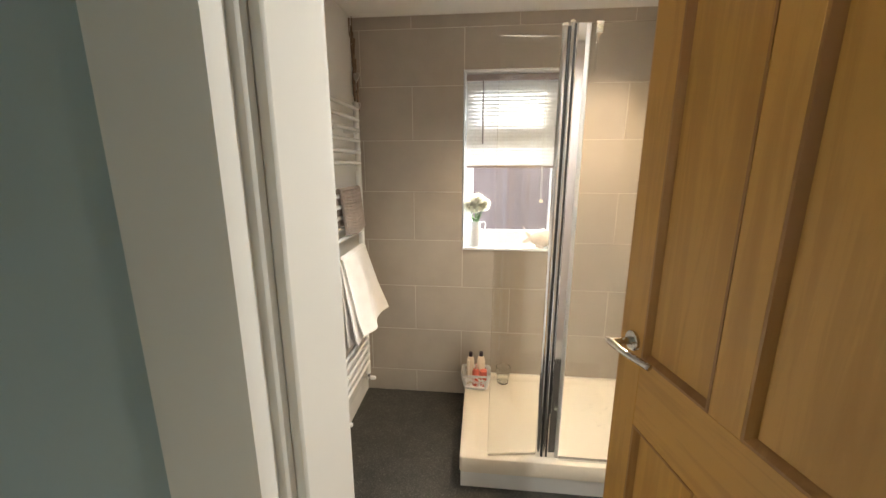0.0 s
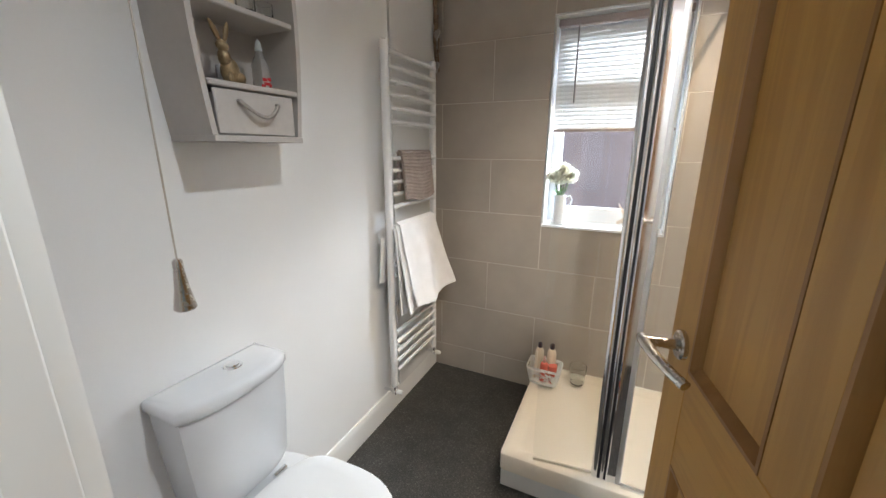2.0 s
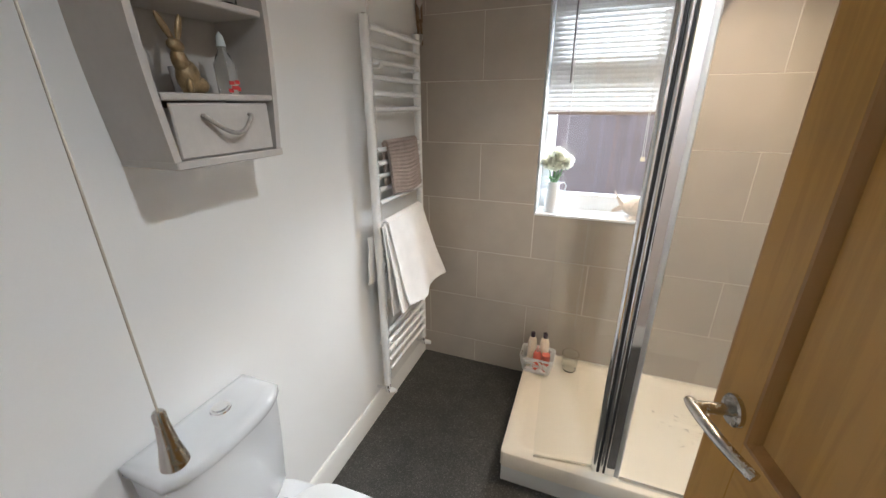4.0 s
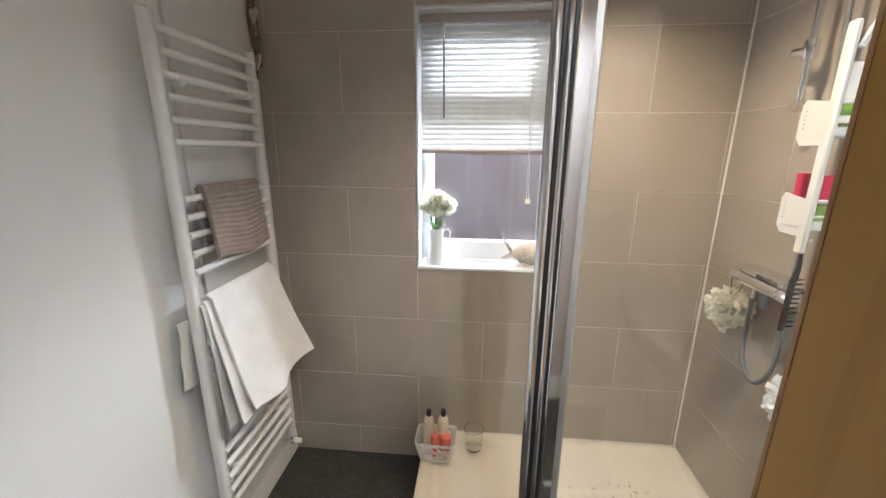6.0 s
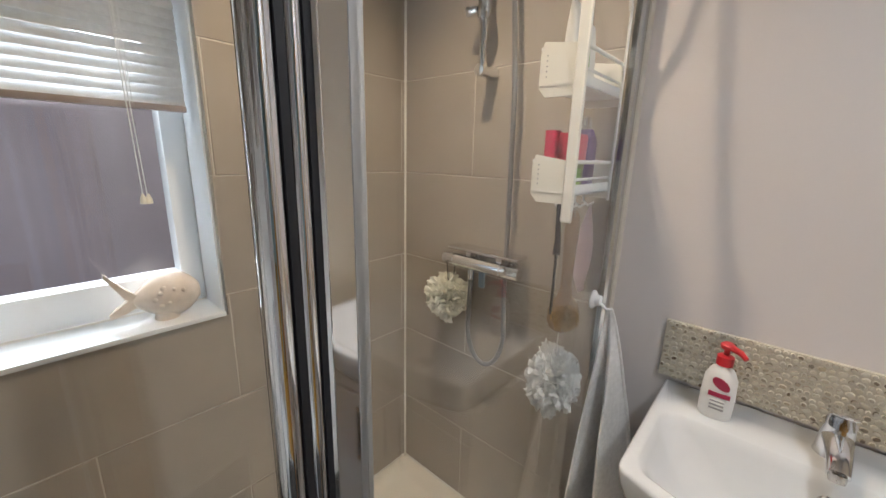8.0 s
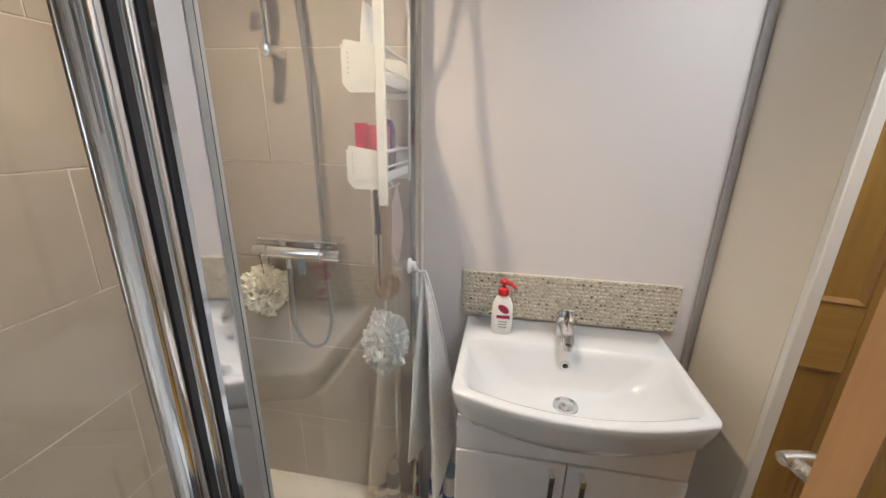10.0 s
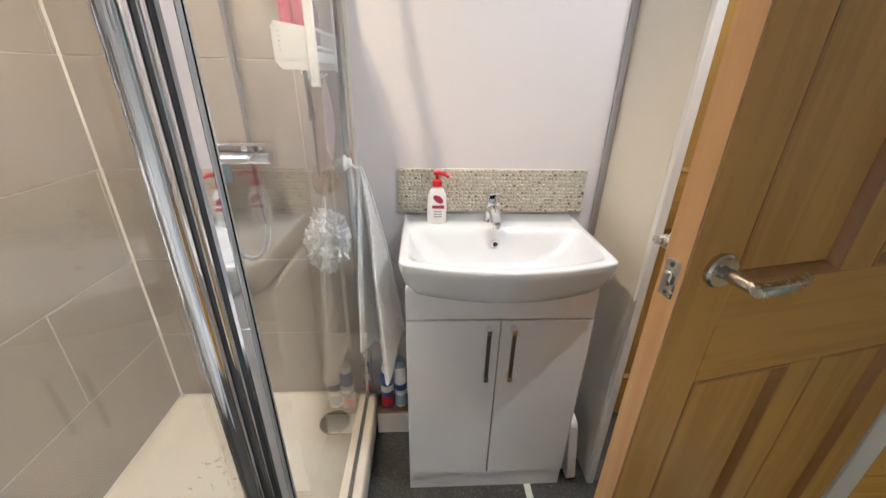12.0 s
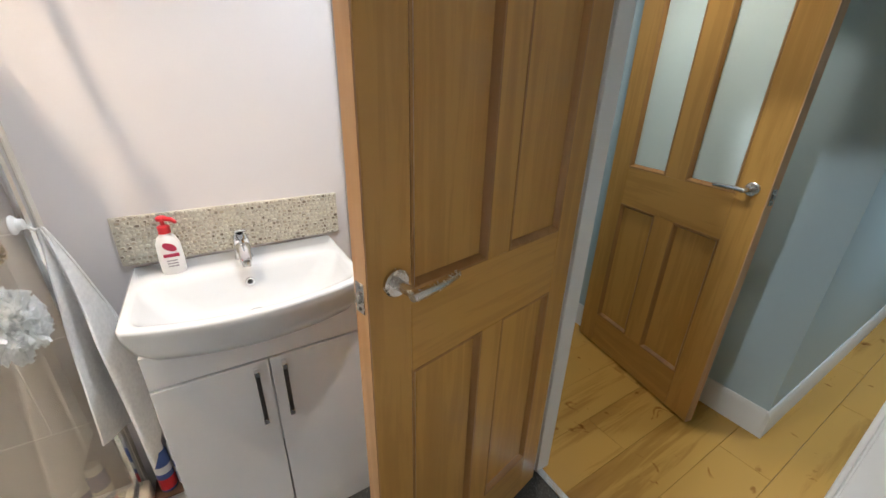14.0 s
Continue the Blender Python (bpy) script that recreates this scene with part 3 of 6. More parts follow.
# ---- window ----
def window():
    w = tagged(new("window_1"), "white plastic window with a small top-hung casement", "window", "", "structure")
    w.matrix_basis = pose((WX0 + WX1) / 2, YW + 0.12, WZ0)
    y0, y1 = YW + 0.125, YW + 0.185
    x0, x1, z0, z1 = WX0 + 0.002, WX1 - 0.002, WZ0 + 0.004, WZ1 - 0.004
    zt0, zt1 = 1.66, 1.715
    fw = 0.052
    bm = bmesh.new()
    box(bm, x0, x0 + fw, y0, y1, z0, z1, bevel=0.005, segments=2)
    box(bm, x1 - fw, x1, y0, y1, z0, z1, bevel=0.005, segments=2)
    box(bm, x0 + fw, x1 - fw, y0, y1, z0, z0 + 0.085, bevel=0.005, segments=2)
    box(bm, x0 + fw, x1 - fw, y0, y1, z1 - fw, z1, bevel=0.005, segments=2)
    box(bm, x0 + fw, x1 - fw, y0, y1, zt0, zt1, bevel=0.005, segments=2)
    part("window_frame", bm, UPVC, w)
    bm = bmesh.new()
    cw = 0.055
    a0, a1, b0, b1 = x0 + fw - 0.012, x1 - fw + 0.012, zt1 - 0.012, z1 - fw + 0.012
    box(bm, a0, a0 + cw, y0 - 0.022, y0 + 0.03, b0, b1, bevel=0.005, segments=2)
    box(bm, a1 - cw, a1, y0 - 0.022, y0 + 0.03, b0, b1, bevel=0.005, segments=2)
    box(bm, a0 + cw, a1 - cw, y0 - 0.022, y0 + 0.03, b0, b0 + cw, bevel=0.005, segments=2)
    box(bm, a0 + cw, a1 - cw, y0 - 0.022, y0 + 0.03, b1 - cw, b1, bevel=0.005, segments=2)
    part("casement", bm, UPVC, w)
    for za, zb, xa, xb in ((z0 + 0.08, zt0 + 0.004, x0 + fw - 0.004, x1 - fw + 0.004), (b0 + cw - 0.004, b1 - cw + 0.004, a0 + cw - 0.004, a1 - cw + 0.004)):
        g = part("pane", boxed(xa, xb, y0 + 0.026, y0 + 0.030, za, zb), PANE, w)
        g.visible_shadow = False
    part("window_sill", boxed(WX0 - 0.001, WX1 + 0.001, YW - 0.006, YW + 0.124, WZ0 - 0.012, WZ0, bevel=0.003, segments=2), UPVC, w, "white sill board")


window()


def blind():
    b = thing("venetian_blind", "white venetian blind lowered half way with closed slats", "blind", ((WX0 + WX1) / 2, YW + 0.06, 1.50))
    y, xa, xb = YW + 0.060, WX0 + 0.014, WX1 - 0.014
    part("headrail", boxed(xa - 0.006, xb + 0.006, y - 0.016, y + 0.016, 1.992, 2.024, bevel=0.003), BLIND_RAIL, b, "mauve grey head rail")
    n = 23
    me = None
    for k in range(n):
        z = 1.524 + k * 0.0202
        if me is None:
            def f(u, v, a=radians(60)):
                c = (v - 0.5) * 0.025
                lift = 0.0016 * (1 - (2 * v - 1) ** 2)
                return (xa + u * (xb - xa) - (xa + xb) / 2, c * math.cos(a) - lift * math.sin(a), c * math.sin(a) + lift * math.cos(a))
            o = part("slat", sheet(bmesh.new(), f, 1, 5, 0.0006), SLAT, b, world=False)
            me = o.data
        else:
            o = part("slat", me, SLAT, b, world=False)
        o.location = (0, 0, z - 1.50)
        o.rotation_euler = (radians(random.uniform(-2.5, 2.5)), 0, radians(random.uniform(-0.15, 0.15)))
    part("bottom_rail", boxed(xa, xb, y - 0.012, y + 0.012, 1.500, 1.514, bevel=0.004, segments=2), BLIND_RAIL, b, "mauve grey bottom rail")
    for x in (xa + 0.10, xb - 0.10):
        for s in (-0.0125, 0.0125):
            part("ladder_cord", rod((x, y + s, 1.51), (x, y + s, 1.995), 0.0008, 6), PLASTIC_WHITE, b)
    part("tilt_wand", rod((0.004, y - 0.026, 1.64), (0.001, y - 0.022, 1.995), 0.0042, 8), plain("smoky_wand", (0.30, 0.29, 0.29), 0.3), b, "grey tilt wand")
    cord = part("pull_cord", tubed([(0.350, y - 0.022, 1.995), (0.352, y - 0.022, 1.6), (0.356, y - 0.022, 1.315)], 0.0013, steps=6), PLASTIC_WHITE, b)
    part("pull_cord", tubed([(0.356, y - 0.021, 1.995), (0.357, y - 0.021, 1.6), (0.364, y - 0.021, 1.315)], 0.0013, steps=6), PLASTIC_WHITE, b)
    for x in (0.356, 0.366):
        part("tassel", lathe(bmesh.new(), [(0, 0), (0.0075, 0), (0.006, 0.012), (0.002, 0.022), (0, 0.022)], (x, y - 0.0215, 1.297), 12), PLASTIC_CREAM, cord, "cream tassel")


blind()

# outside: neighbour's wall and ground
structure("ground_outside", boxed(-300, 300, YW + 0.27, 400, -0.25, -0.05), GROUND, "grey paving outside the window")
structure("wall_neighbour", boxed(-6, 6, 3.70, 3.85, -0.05, 1.60), FENCE, "dark mauve grey garden wall outside the window")


# ---- downlights, and fittings added for the hall lamps ----
for _x, _y, *_rest in DOWNLIGHTS_AND_FILL:
    dl = thing("downlight_or_fill", "round white recessed ceiling lamp, the hall pair added unseen", "light", (_x, _y, CEIL - 0.008), group="ceiling downlights")
    part("bezel", lathe(bmesh.new(), [(0.031, 0.006), (0.031, 0.0), (0.043, 0.0), (0.045, 0.008), (0.031, 0.008)], (_x, _y, CEIL - 0.008), 32), GLOSS_WHITE, dl)
    part("bulb", lathe(bmesh.new(), [(0, 0.0062), (0.030, 0.0062), (0.030, 0.008), (0, 0.008)], (_x, _y, CEIL - 0.008), 24), LAMP_GLOW, dl, "lit lamp face")


# ---- radiator and what hangs on it ----
RX, RY0, RY1 = -0.702, 1.752, 2.210
RAILS = [1.819, 1.762, 1.705, 1.649, 1.589, 1.530, 1.371, 1.317, 1.263, 1.207, 1.150, 1.030, 0.975, 0.920, 0.865, 0.810, 0.505, 0.450, 0.395, 0.340, 0.285]


def radiator():
    r = thing("towel_radiator", "white ladder towel radiator fixed to the wall", "radiator", (RX, (RY0 + RY1) / 2, 0.20))
    for y in (RY0, RY1):
        part("upright", loft(bmesh.new(), [[(RX + dx, y + dy, z) for dx, dy, _ in rounded(0.030, 0.038, 0.012, 3)] for z in (0.200, 1.855)]), RAD_WHITE, r)
        part("end_cap", lathe(bmesh.new(), [(0, 0), (0.009, 0), (0.008, 0.006), (0, 0.006)], (RX, y, 1.855), 12), STEEL, r)
    me = None
    for z in RAILS:
        if me is None:
            o = part("rail", rod((RX + 0.012, RY0 + 0.012, 0), (RX + 0.012, RY1 - 0.012, 0), 0.0108, 12), RAD_WHITE, r)
            me = o.data
        else:
            o = part("rail", me, RAD_WHITE, r)
        o.location = (0, 0, z)
    for y in (RY0 + 0.07, RY1 - 0.07):
        for z in (1.698, 0.395):
            part("bracket", lathe(bmesh.new(), [(0, 0), (0.017, 0), (0.015, 0.035), (0.009, 0.065), (0, 0.065)], (XL, y, z), 16, Matrix.Rotation(radians(90), 4, "Y")), RAD_WHITE, r)
            part("bracket_clamp", lathe(bmesh.new(), [(0, -0.011), (0.014, -0.011), (0.014, 0.011), (0, 0.011)], (RX + 0.012, y, z), 16, Matrix.Rotation(radians(90), 4, "X")), RAD_WHITE, r)
    for y in (RY0, RY1):
        v = part("valve", box(tubed([(RX, y, 0.201), (RX, y, 0.175)], 0.013, steps=14), RX - 0.014, RX + 0.014, y - 0.014, y + 0.014, 0.150, 0.180, bevel=0.005), CHROME, r, "chrome radiator valve")
        part("valve_cap", lathe(bmesh.new(), [(0, 0), (0.013, 0), (0.014, 0.008), (0.012, 0.03), (0.009, 0.034), (0, 0.034)], (RX + 0.014, y, 0.165), 16, Matrix.Rotation(radians(90), 4, "Y")), PLASTIC_WHITE, v, "white valve cap")
        part("pipe", tubed([(RX - 0.014, y, 0.165), (XL, y, 0.165)], 0.0075, steps=12), CHROME, r)


radiator()


def drape(y0, y1, top, front_len, back_len, rail_x, gap, ripple, seed, flare=0.0, slant=0.0):
    """Folded cloth over a rail: down the wall side, over the bar, and down the room side."""
    total = front_len + back_len + 0.05
    def f(u, v):
        s = u * total - back_len
        y = y0 + (y1 - y0) * v
        n = noise.noise(Vector((v * 3.1 + seed, s * 5.0, seed)))
        if s < 0:
            x, z = rail_x - gap * 0.55, top + s
        elif s > 0.05:
            d = s - 0.05
            x, z = rail_x + gap + d * flare, top - d
        else:
            a = math.pi * (s / 0.05)
            x, z = rail_x + gap * 0.225 - math.cos(a) * gap * 0.775, top + math.sin(a) * gap * 0.8
        d = max(0.0, s - 0.02)
        y += slant * d * (0.4 + 0.6 * v)
        x += ripple * (math.sin(v * 9 + seed + d * 4) * min(1, abs(s) * 6) + n) * (0.5 + min(1.2, d * 3))
        z += 0.010 * math.sin(v * 5 + seed) * min(1.0, max(0.0, (s - 0.05) * 8))
        return (x, y, z)
    return f


def ribbed(f, pitch, depth):
    def g(u, v):
        x, y, z = f(u, v)
        return (x + depth * math.sin(2 * math.pi * u * 0.445 / pitch) * (0.7 + 0.5 * noise.noise(Vector((v * 9, u * 40, 3)))), y, z)
    return g


solo("bath_mat", sheet(bmesh.new(), ribbed(drape(1.828, 2.118, 1.392, 0.215, 0.17, RX + 0.014, 0.021, 0.0015, 1.7, flare=0.10), 0.0165, 0.0032), 190, 22, 0.011), MAT_BROWN, "ribbed taupe bath mat folded over the radiator rail", "bath mat", smooth=75)

towel = thing("folded_towel", "white towel folded double over the radiator rail", "towel", (RX, 1.94, 1.03))
part("outer_fold", sheet(bmesh.new(), drape(1.780, 2.140, 1.052, 0.40, 0.33, RX + 0.014, 0.030, 0.0095, 3.1, flare=0.22, slant=0.16), 44, 40, 0.007), TOWEL_WHITE, towel)
part("inner_fold", sheet(bmesh.new(), drape(1.762, 2.122, 1.046, 0.42, 0.36, RX + 0.014, 0.021, 0.005, 5.2, flare=0.13, slant=0.06), 40, 26, 0.006), TOWEL_WHITE, towel)
part("wall_fold", sheet(bmesh.new(), lambda u, v: (RX - 0.028 + 0.006 * math.sin(v * 9 + u * 3) + 0.003 * math.sin(u * 9), 1.714 + 0.30 * v - 0.022 * u * (1 - v), 1.005 - (0.215 + 0.012 * math.sin(v * 8)) * u), 16, 24, 0.005), TOWEL_WHITE, towel)
part("lower_fold", sheet(bmesh.new(), drape(1.752, 2.098, 1.042, 0.44, 0.37, RX + 0.014, 0.014, 0.004, 8.4, flare=0.07, slant=0.02), 36, 22, 0.005), TOWEL_WHITE, towel)


def garland():
    g = thing("heart_garland", "string of small wooden hearts and twigs hanging in the corner", "garland", (-0.735, 2.30, 1.80))
    x, y = -0.738, 2.318
    rnd = random.Random(31)
    part("cord", tubed([(x, y, 2.322), (x + 0.004, y - 0.003, 2.1), (x + 0.006, y - 0.004, 1.78)], 0.0025, steps=6), TWIG, g)
    for k, (z, dy) in enumerate(((2.005, -0.022), (1.845, -0.030))):
        pts = []
        for i in range(28):
            a = 2 * math.pi * i / 28
            pts.append((16 * math.sin(a) ** 3, 13 * math.cos(a) - 5 * math.cos(2 * a) - 2 * math.cos(3 * a) - math.cos(4 * a)))
        sc = 0.0019
        rings = [[(x + 0.020 + px * sc * f * 0.8, y + dy + d - px * sc * f * 0.5, z + pz * sc * f) for px, pz in pts] for d, f in ((-0.007, 0.75), (-0.005, 1.0), (0.005, 1.0), (0.007, 0.75))]
        part("heart", loft(bmesh.new(), rings), GREIGE, g, "whitewashed wooden heart")
    for k in range(13):
        z = 2.31 - k * 0.034
        px, py = x + rnd.uniform(-0.010, 0.016), y + rnd.uniform(-0.016, 0.008)
        qx, qy = px + rnd.uniform(-0.010, 0.012), py + rnd.uniform(-0.012, 0.006)
        part("twig", tubed([(px, py, z), ((px + qx) / 2 + rnd.uniform(-0.004, 0.004), (py + qy) / 2, z - 0.05), (qx, qy, z - rnd.uniform(0.09, 0.12))], [0.006, 0.0055, 0.0035], steps=7), TWIG, g)


garland()


# ---- wall cabinet and its contents ----
def wall_cabinet():
    c = thing("wall_cabinet", "greige painted arched wall cabinet with shelves and a drawer", "cabinet", (-0.69, 1.010, 1.433))
    xf, xb, y0, y1, zb, t = -0.603, XL, 0.874, 1.146, 1.433, 0.014
    yc, half = (y0 + y1) / 2, (y1 - y0) / 2
    def width_at(z):
        if z < 1.75:
            return half + 0.024 * math.sin((z - zb) / (1.75 - zb) * math.pi * 0.5)
        f = min(1.0, (z - 1.75) / 0.42)
        return (half + 0.024) * math.sqrt(max(0.0, 1 - f ** 2.2))
    zs = [zb + 0.03 * k for k in range(24)] + [2.150, 2.1645, 2.1699]
    for s in (-1, 1):
        rings = []
        for z in zs:
            w = width_at(z)
            wi = max(0.0, w - t)
            rings.append([(xb, yc + s * w, z), (xf, yc + s * w, z), (xf, yc + s * wi, z - (0.0 if z < 1.87 else 0.008)), (xb, yc + s * wi, z - (0.0 if z < 1.87 else 0.008))])
        part("side", loft(bmesh.new(), rings), GREIGE, c)
    rings = []
    for z in zs[:-1]:
        w = width_at(z) - 0.004
        rings.append([(xb, yc - w, z), (xb + 0.008, yc - w, z), (xb + 0.008, yc + w, z), (xb, yc + w, z)])
    part("back", loft(bmesh.new(), rings), GREIGE, c)
    part("base", boxed(xb, xf + 0.006, y0 - 0.002, y1 + 0.002, zb - 0.002, zb + 0.014, bevel=0.002), GREIGE, c)
    part("shelf", boxed(xb + 0.008, xf + 0.003, y0 + 0.002, y1 - 0.002, 1.557, 1.571, bevel=0.003), GREIGE, c)
    part("shelf", boxed(xb + 0.008, xf - 0.004, y0 - 0.006, y1 + 0.006, 1.733, 1.747, bevel=0.003), GREIGE, c)
    d = part("drawer", box(boxed(xf - 0.012, xf - 0.002, y0 + 0.016, y1 - 0.018, 1.449, 1.553, bevel=0.003), xb + 0.02, xf - 0.012, y0 + 0.02, y1 - 0.022, 1.449, 1.543), GREIGE, c, "painted drawer front")
    pts = [(xf + 0.006 + 0.016 * math.sin(math.pi * k / 12), yc - 0.058 + 0.116 * k / 12, 1.527 - 0.034 * math.sin(math.pi * k / 12)) for k in range(13)]
    part("rope_handle", tubed([(xf - 0.006, yc - 0.058, 1.529)] + pts + [(xf - 0.006, yc + 0.058, 1.529)], 0.0048, steps=9), ROPE, d, "twisted grey rope handle")


wall_cabinet()


def rabbit():
    """A sitting hare figure as one plain shape."""
    x, y, z = -0.655, 0.975, 1.5705
    bm = bmesh.new()
    def blob(cx, cy, cz, rx, ry, rz, tilt=0.0):
        made = bmesh.ops.create_uvsphere(bm, u_segments=14, v_segments=10, radius=1.0)["verts"]
        bmesh.ops.transform(bm, matrix=Matrix.Translation((x + cx * 0.95, y + cy * 0.95, z + cz * 0.95)) @ Matrix.Rotation(radians(tilt), 4, "X") @ Matrix.Diagonal((rx * 0.95, ry * 0.95, rz * 0.95, 1)), verts=made)
    blob(0, 0.004, 0.034, 0.020, 0.026, 0.035)
    blob(0.004, 0.022, 0.018, 0.017, 0.022, 0.018)
    blob(0.002, -0.008, 0.062, 0.015, 0.017, 0.028, 12)
    blob(0.006, -0.014, 0.092, 0.012, 0.018, 0.014, -15)
    blob(-0.002, -0.024, 0.125, 0.005, 0.008, 0.030, 28)
    blob(0.006, 0.000, 0.125, 0.005, 0.007, 0.028, -16)
    for s in (-0.008, 0.010):
        blob(s + 0.008, -0.010, 0.014, 0.006, 0.007, 0.016)
    solo("hare_figurine", bm, BRONZE, "mottled bronze sitting hare figurine on the cabinet shelf", "figurine")


rabbit()


def bottle(name, label, category, place, profile, material, group="", steps=20):
    b = thing(name, label, category, place, group=group)
    part("body", lathe(bmesh.new(), profile, place, steps), material, b)
    return b


sc = bottle("scent_bottle", "small clear bottle with a red patterned label", "bottle", (-0.655, 1.072, 1.571), [(0, 0), (0.020, 0), (0.022, 0.004), (0.022, 0.062), (0.014, 0.080), (0.009, 0.088), (0.009, 0.10), (0, 0.10)], GLASS)
for _a, _z, _w in ((-0.35, 0.024, 0.007), (0.30, 0.026, 0.006), (-0.05, 0.014, 0.010), (-0.55, 0.008, 0.006), (0.45, 0.011, 0.005)):
    _px, _py = -0.655 + 0.0222 * math.cos(_a), 1.072 + 0.0222 * math.sin(_a)
    part("label_patch", boxed(_px - 0.0005, _px + 0.0006, _py - _w, _py + _w, 1.571 + _z - 0.004, 1.571 + _z + 0.004), PLASTIC_RED, sc, "red printed patch")
part("cap", lathe(bmesh.new(), [(0, 0.098), (0.010, 0.098), (0.007, 0.118), (0, 0.128)], (-0.655, 1.072, 1.571), 16), FROST, sc)
for _y in (0.908, 1.012):
    bottle("white_tumbler", "small white pot standing on the cabinet shelf", "pot", (-0.715, _y, 1.571), [(0, 0), (0.020, 0), (0.024, 0.055), (0.022, 0.055), (0.018, 0.004), (0, 0.004)], CERAMIC)
for _y, _h in ((0.928, 0.045), (1.035, 0.042), (1.090, 0.036)):
    bottle("glass_jar", "small glass tealight jar on the top shelf", "jar", (-0.640, _y, 1.747), [(0, 0), (0.021, 0), (0.023, 0.005), (0.023, _h), (0.021, _h), (0.020, 0.006), (0, 0.006)], GLASS, group="jars on the top shelf")
cj = bottle("candle_jar", "cream candle in a glass jar with dark label", "candle", (-0.668, 0.985, 1.747), [(0, 0), (0.030, 0), (0.032, 0.006), (0.032, 0.085), (0.030, 0.085), (0.029, 0.07), (0, 0.07)], LOTION)
part("label_band", lathe(bmesh.new(), [(0.0322, 0.03), (0.0326, 0.03), (0.0326, 0.052), (0.0322, 0.052)], (-0.668, 0.985, 1.747), 20), LABEL_OLIVE, cj, "dark label band")


# ---- light pull ----
lp = thing("light_pull", "ceiling light pull cord with a steel cone", "light pull", (-0.211, 0.531, CEIL))
part("ceiling_box", lathe(bmesh.new(), [(0, 0), (0.04, 0), (0.036, -0.03), (0.008, -0.036), (0, -0.036)], (-0.211, 0.531, CEIL), 24), PLASTIC_WHITE, lp)
part("cord", rod((-0.211, 0.531, CEIL - 0.03), (-0.211, 0.531, 1.285), 0.0011, 8), plain("beige_cord", (0.42, 0.38, 0.32), 0.7), lp)
part("weight", lathe(bmesh.new(), [(0, 0.0), (0.0115, 0.0), (0.013, 0.002), (0.0125, 0.006), (0.0085, 0.028), (0.0060, 0.054), (0.0058, 0.063), (0.004, 0.066), (0, 0.066)], (-0.211, 0.531, 1.219), 28), STEEL, lp, "brushed steel cone weight")


# ---- toilet ----
def toilet():
    t = thing("toilet", "white ceramic close-coupled toilet with its lid closed", "toilet", (-0.50, 0.855, 0.0))
    yc = 0.855
    def dee(z, xb, xf, half, bulge):
        """A level outline, square at the wall and bowed in front."""
        out = [(xb, yc - half, z)]
        for k in range(13):
            a = -1 + 2 * k / 12
            out.append((xf - bulge * abs(a) ** 3.0, yc + half * a, z))
        out.append((xb, yc + half, z))
        return out
    part("cistern", loft(bmesh.new(), [dee(0.429, XL + 0.012, -0.625, 0.130, 0.02), dee(0.464, XL + 0.012, -0.612, 0.142, 0.025), dee(0.634, XL + 0.012, -0.602, 0.154, 0.03), dee(0.766, XL + 0.012, -0.596, 0.160, 0.035)]), CERAMIC, t)
    lid = part("cistern_lid", loft(bmesh.new(), [dee(0.769, XL + 0.008, -0.590, 0.165, 0.04), dee(0.773, XL + 0.006, -0.586, 0.169, 0.042), dee(0.796, XL + 0.006, -0.586, 0.169, 0.042), dee(0.804, XL + 0.012, -0.594, 0.161, 0.04), dee(0.807, XL + 0.03, -0.615, 0.140, 0.035)]), CERAMIC, t, smooth=50)
    fb = part("flush_button", lathe(bmesh.new(), [(0, 0.009), (0.018, 0.009), (0.019, 0.005), (0.024, 0.004), (0.026, 0), (0, 0)], (-0.690, 0.890, 0.806), 28), CHROME, lid, "chrome flush button")
    def oval(z, xb, xf, half, sq=2.3, shift=0.0):
        out, cx, rx = [], (xb + xf) / 2, (xf - xb) / 2
        for k in range(36):
            a = 2 * math.pi * k / 36
            ca, sa = math.cos(a), math.sin(a)
            e = 2 / (sq if ca > 0 else 5.0)
            out.append((cx + rx * math.copysign(abs(ca) ** e, ca), yc + half * math.copysign(abs(sa) ** (2 / sq), sa), z))
        return out
    part("pan", loft(bmesh.new(), [oval(0.0, -0.68, -0.34, 0.105), oval(0.03, -0.68, -0.345, 0.100), oval(0.18, -0.70, -0.33, 0.105), oval(0.30, -0.735, -0.24, 0.150), oval(0.39, -0.745, -0.190, 0.178), oval(0.408, -0.745, -0.187, 0.180)]), CERAMIC, t, smooth=60)
    part("seat", loft(bmesh.new(), [oval(0.408, -0.590, -0.170, 0.184, 2.2), oval(0.412, -0.592, -0.165, 0.188, 2.2), oval(0.423, -0.592, -0.165, 0.188, 2.2), oval(0.426, -0.590, -0.169, 0.185, 2.2)]), PLASTIC_WHITE, t, smooth=50)
    part("seat_lid", loft(bmesh.new(), [oval(0.4265, -0.588, -0.168, 0.186, 2.2), oval(0.430, -0.590, -0.164, 0.190, 2.2), oval(0.439, -0.590, -0.164, 0.190, 2.2), oval(0.445, -0.582, -0.175, 0.180, 2.2), oval(0.448, -0.55, -0.25, 0.14, 2.2)]), PLASTIC_WHITE, t, smooth=50)
    for y in (-0.075, 0.075):
        part("seat_hinge", rod((-0.600, yc + y - 0.022, 0.434), (-0.600, yc + y + 0.022, 0.434), 0.009, 14), CHROME, t, "chrome seat hinge")


toilet()


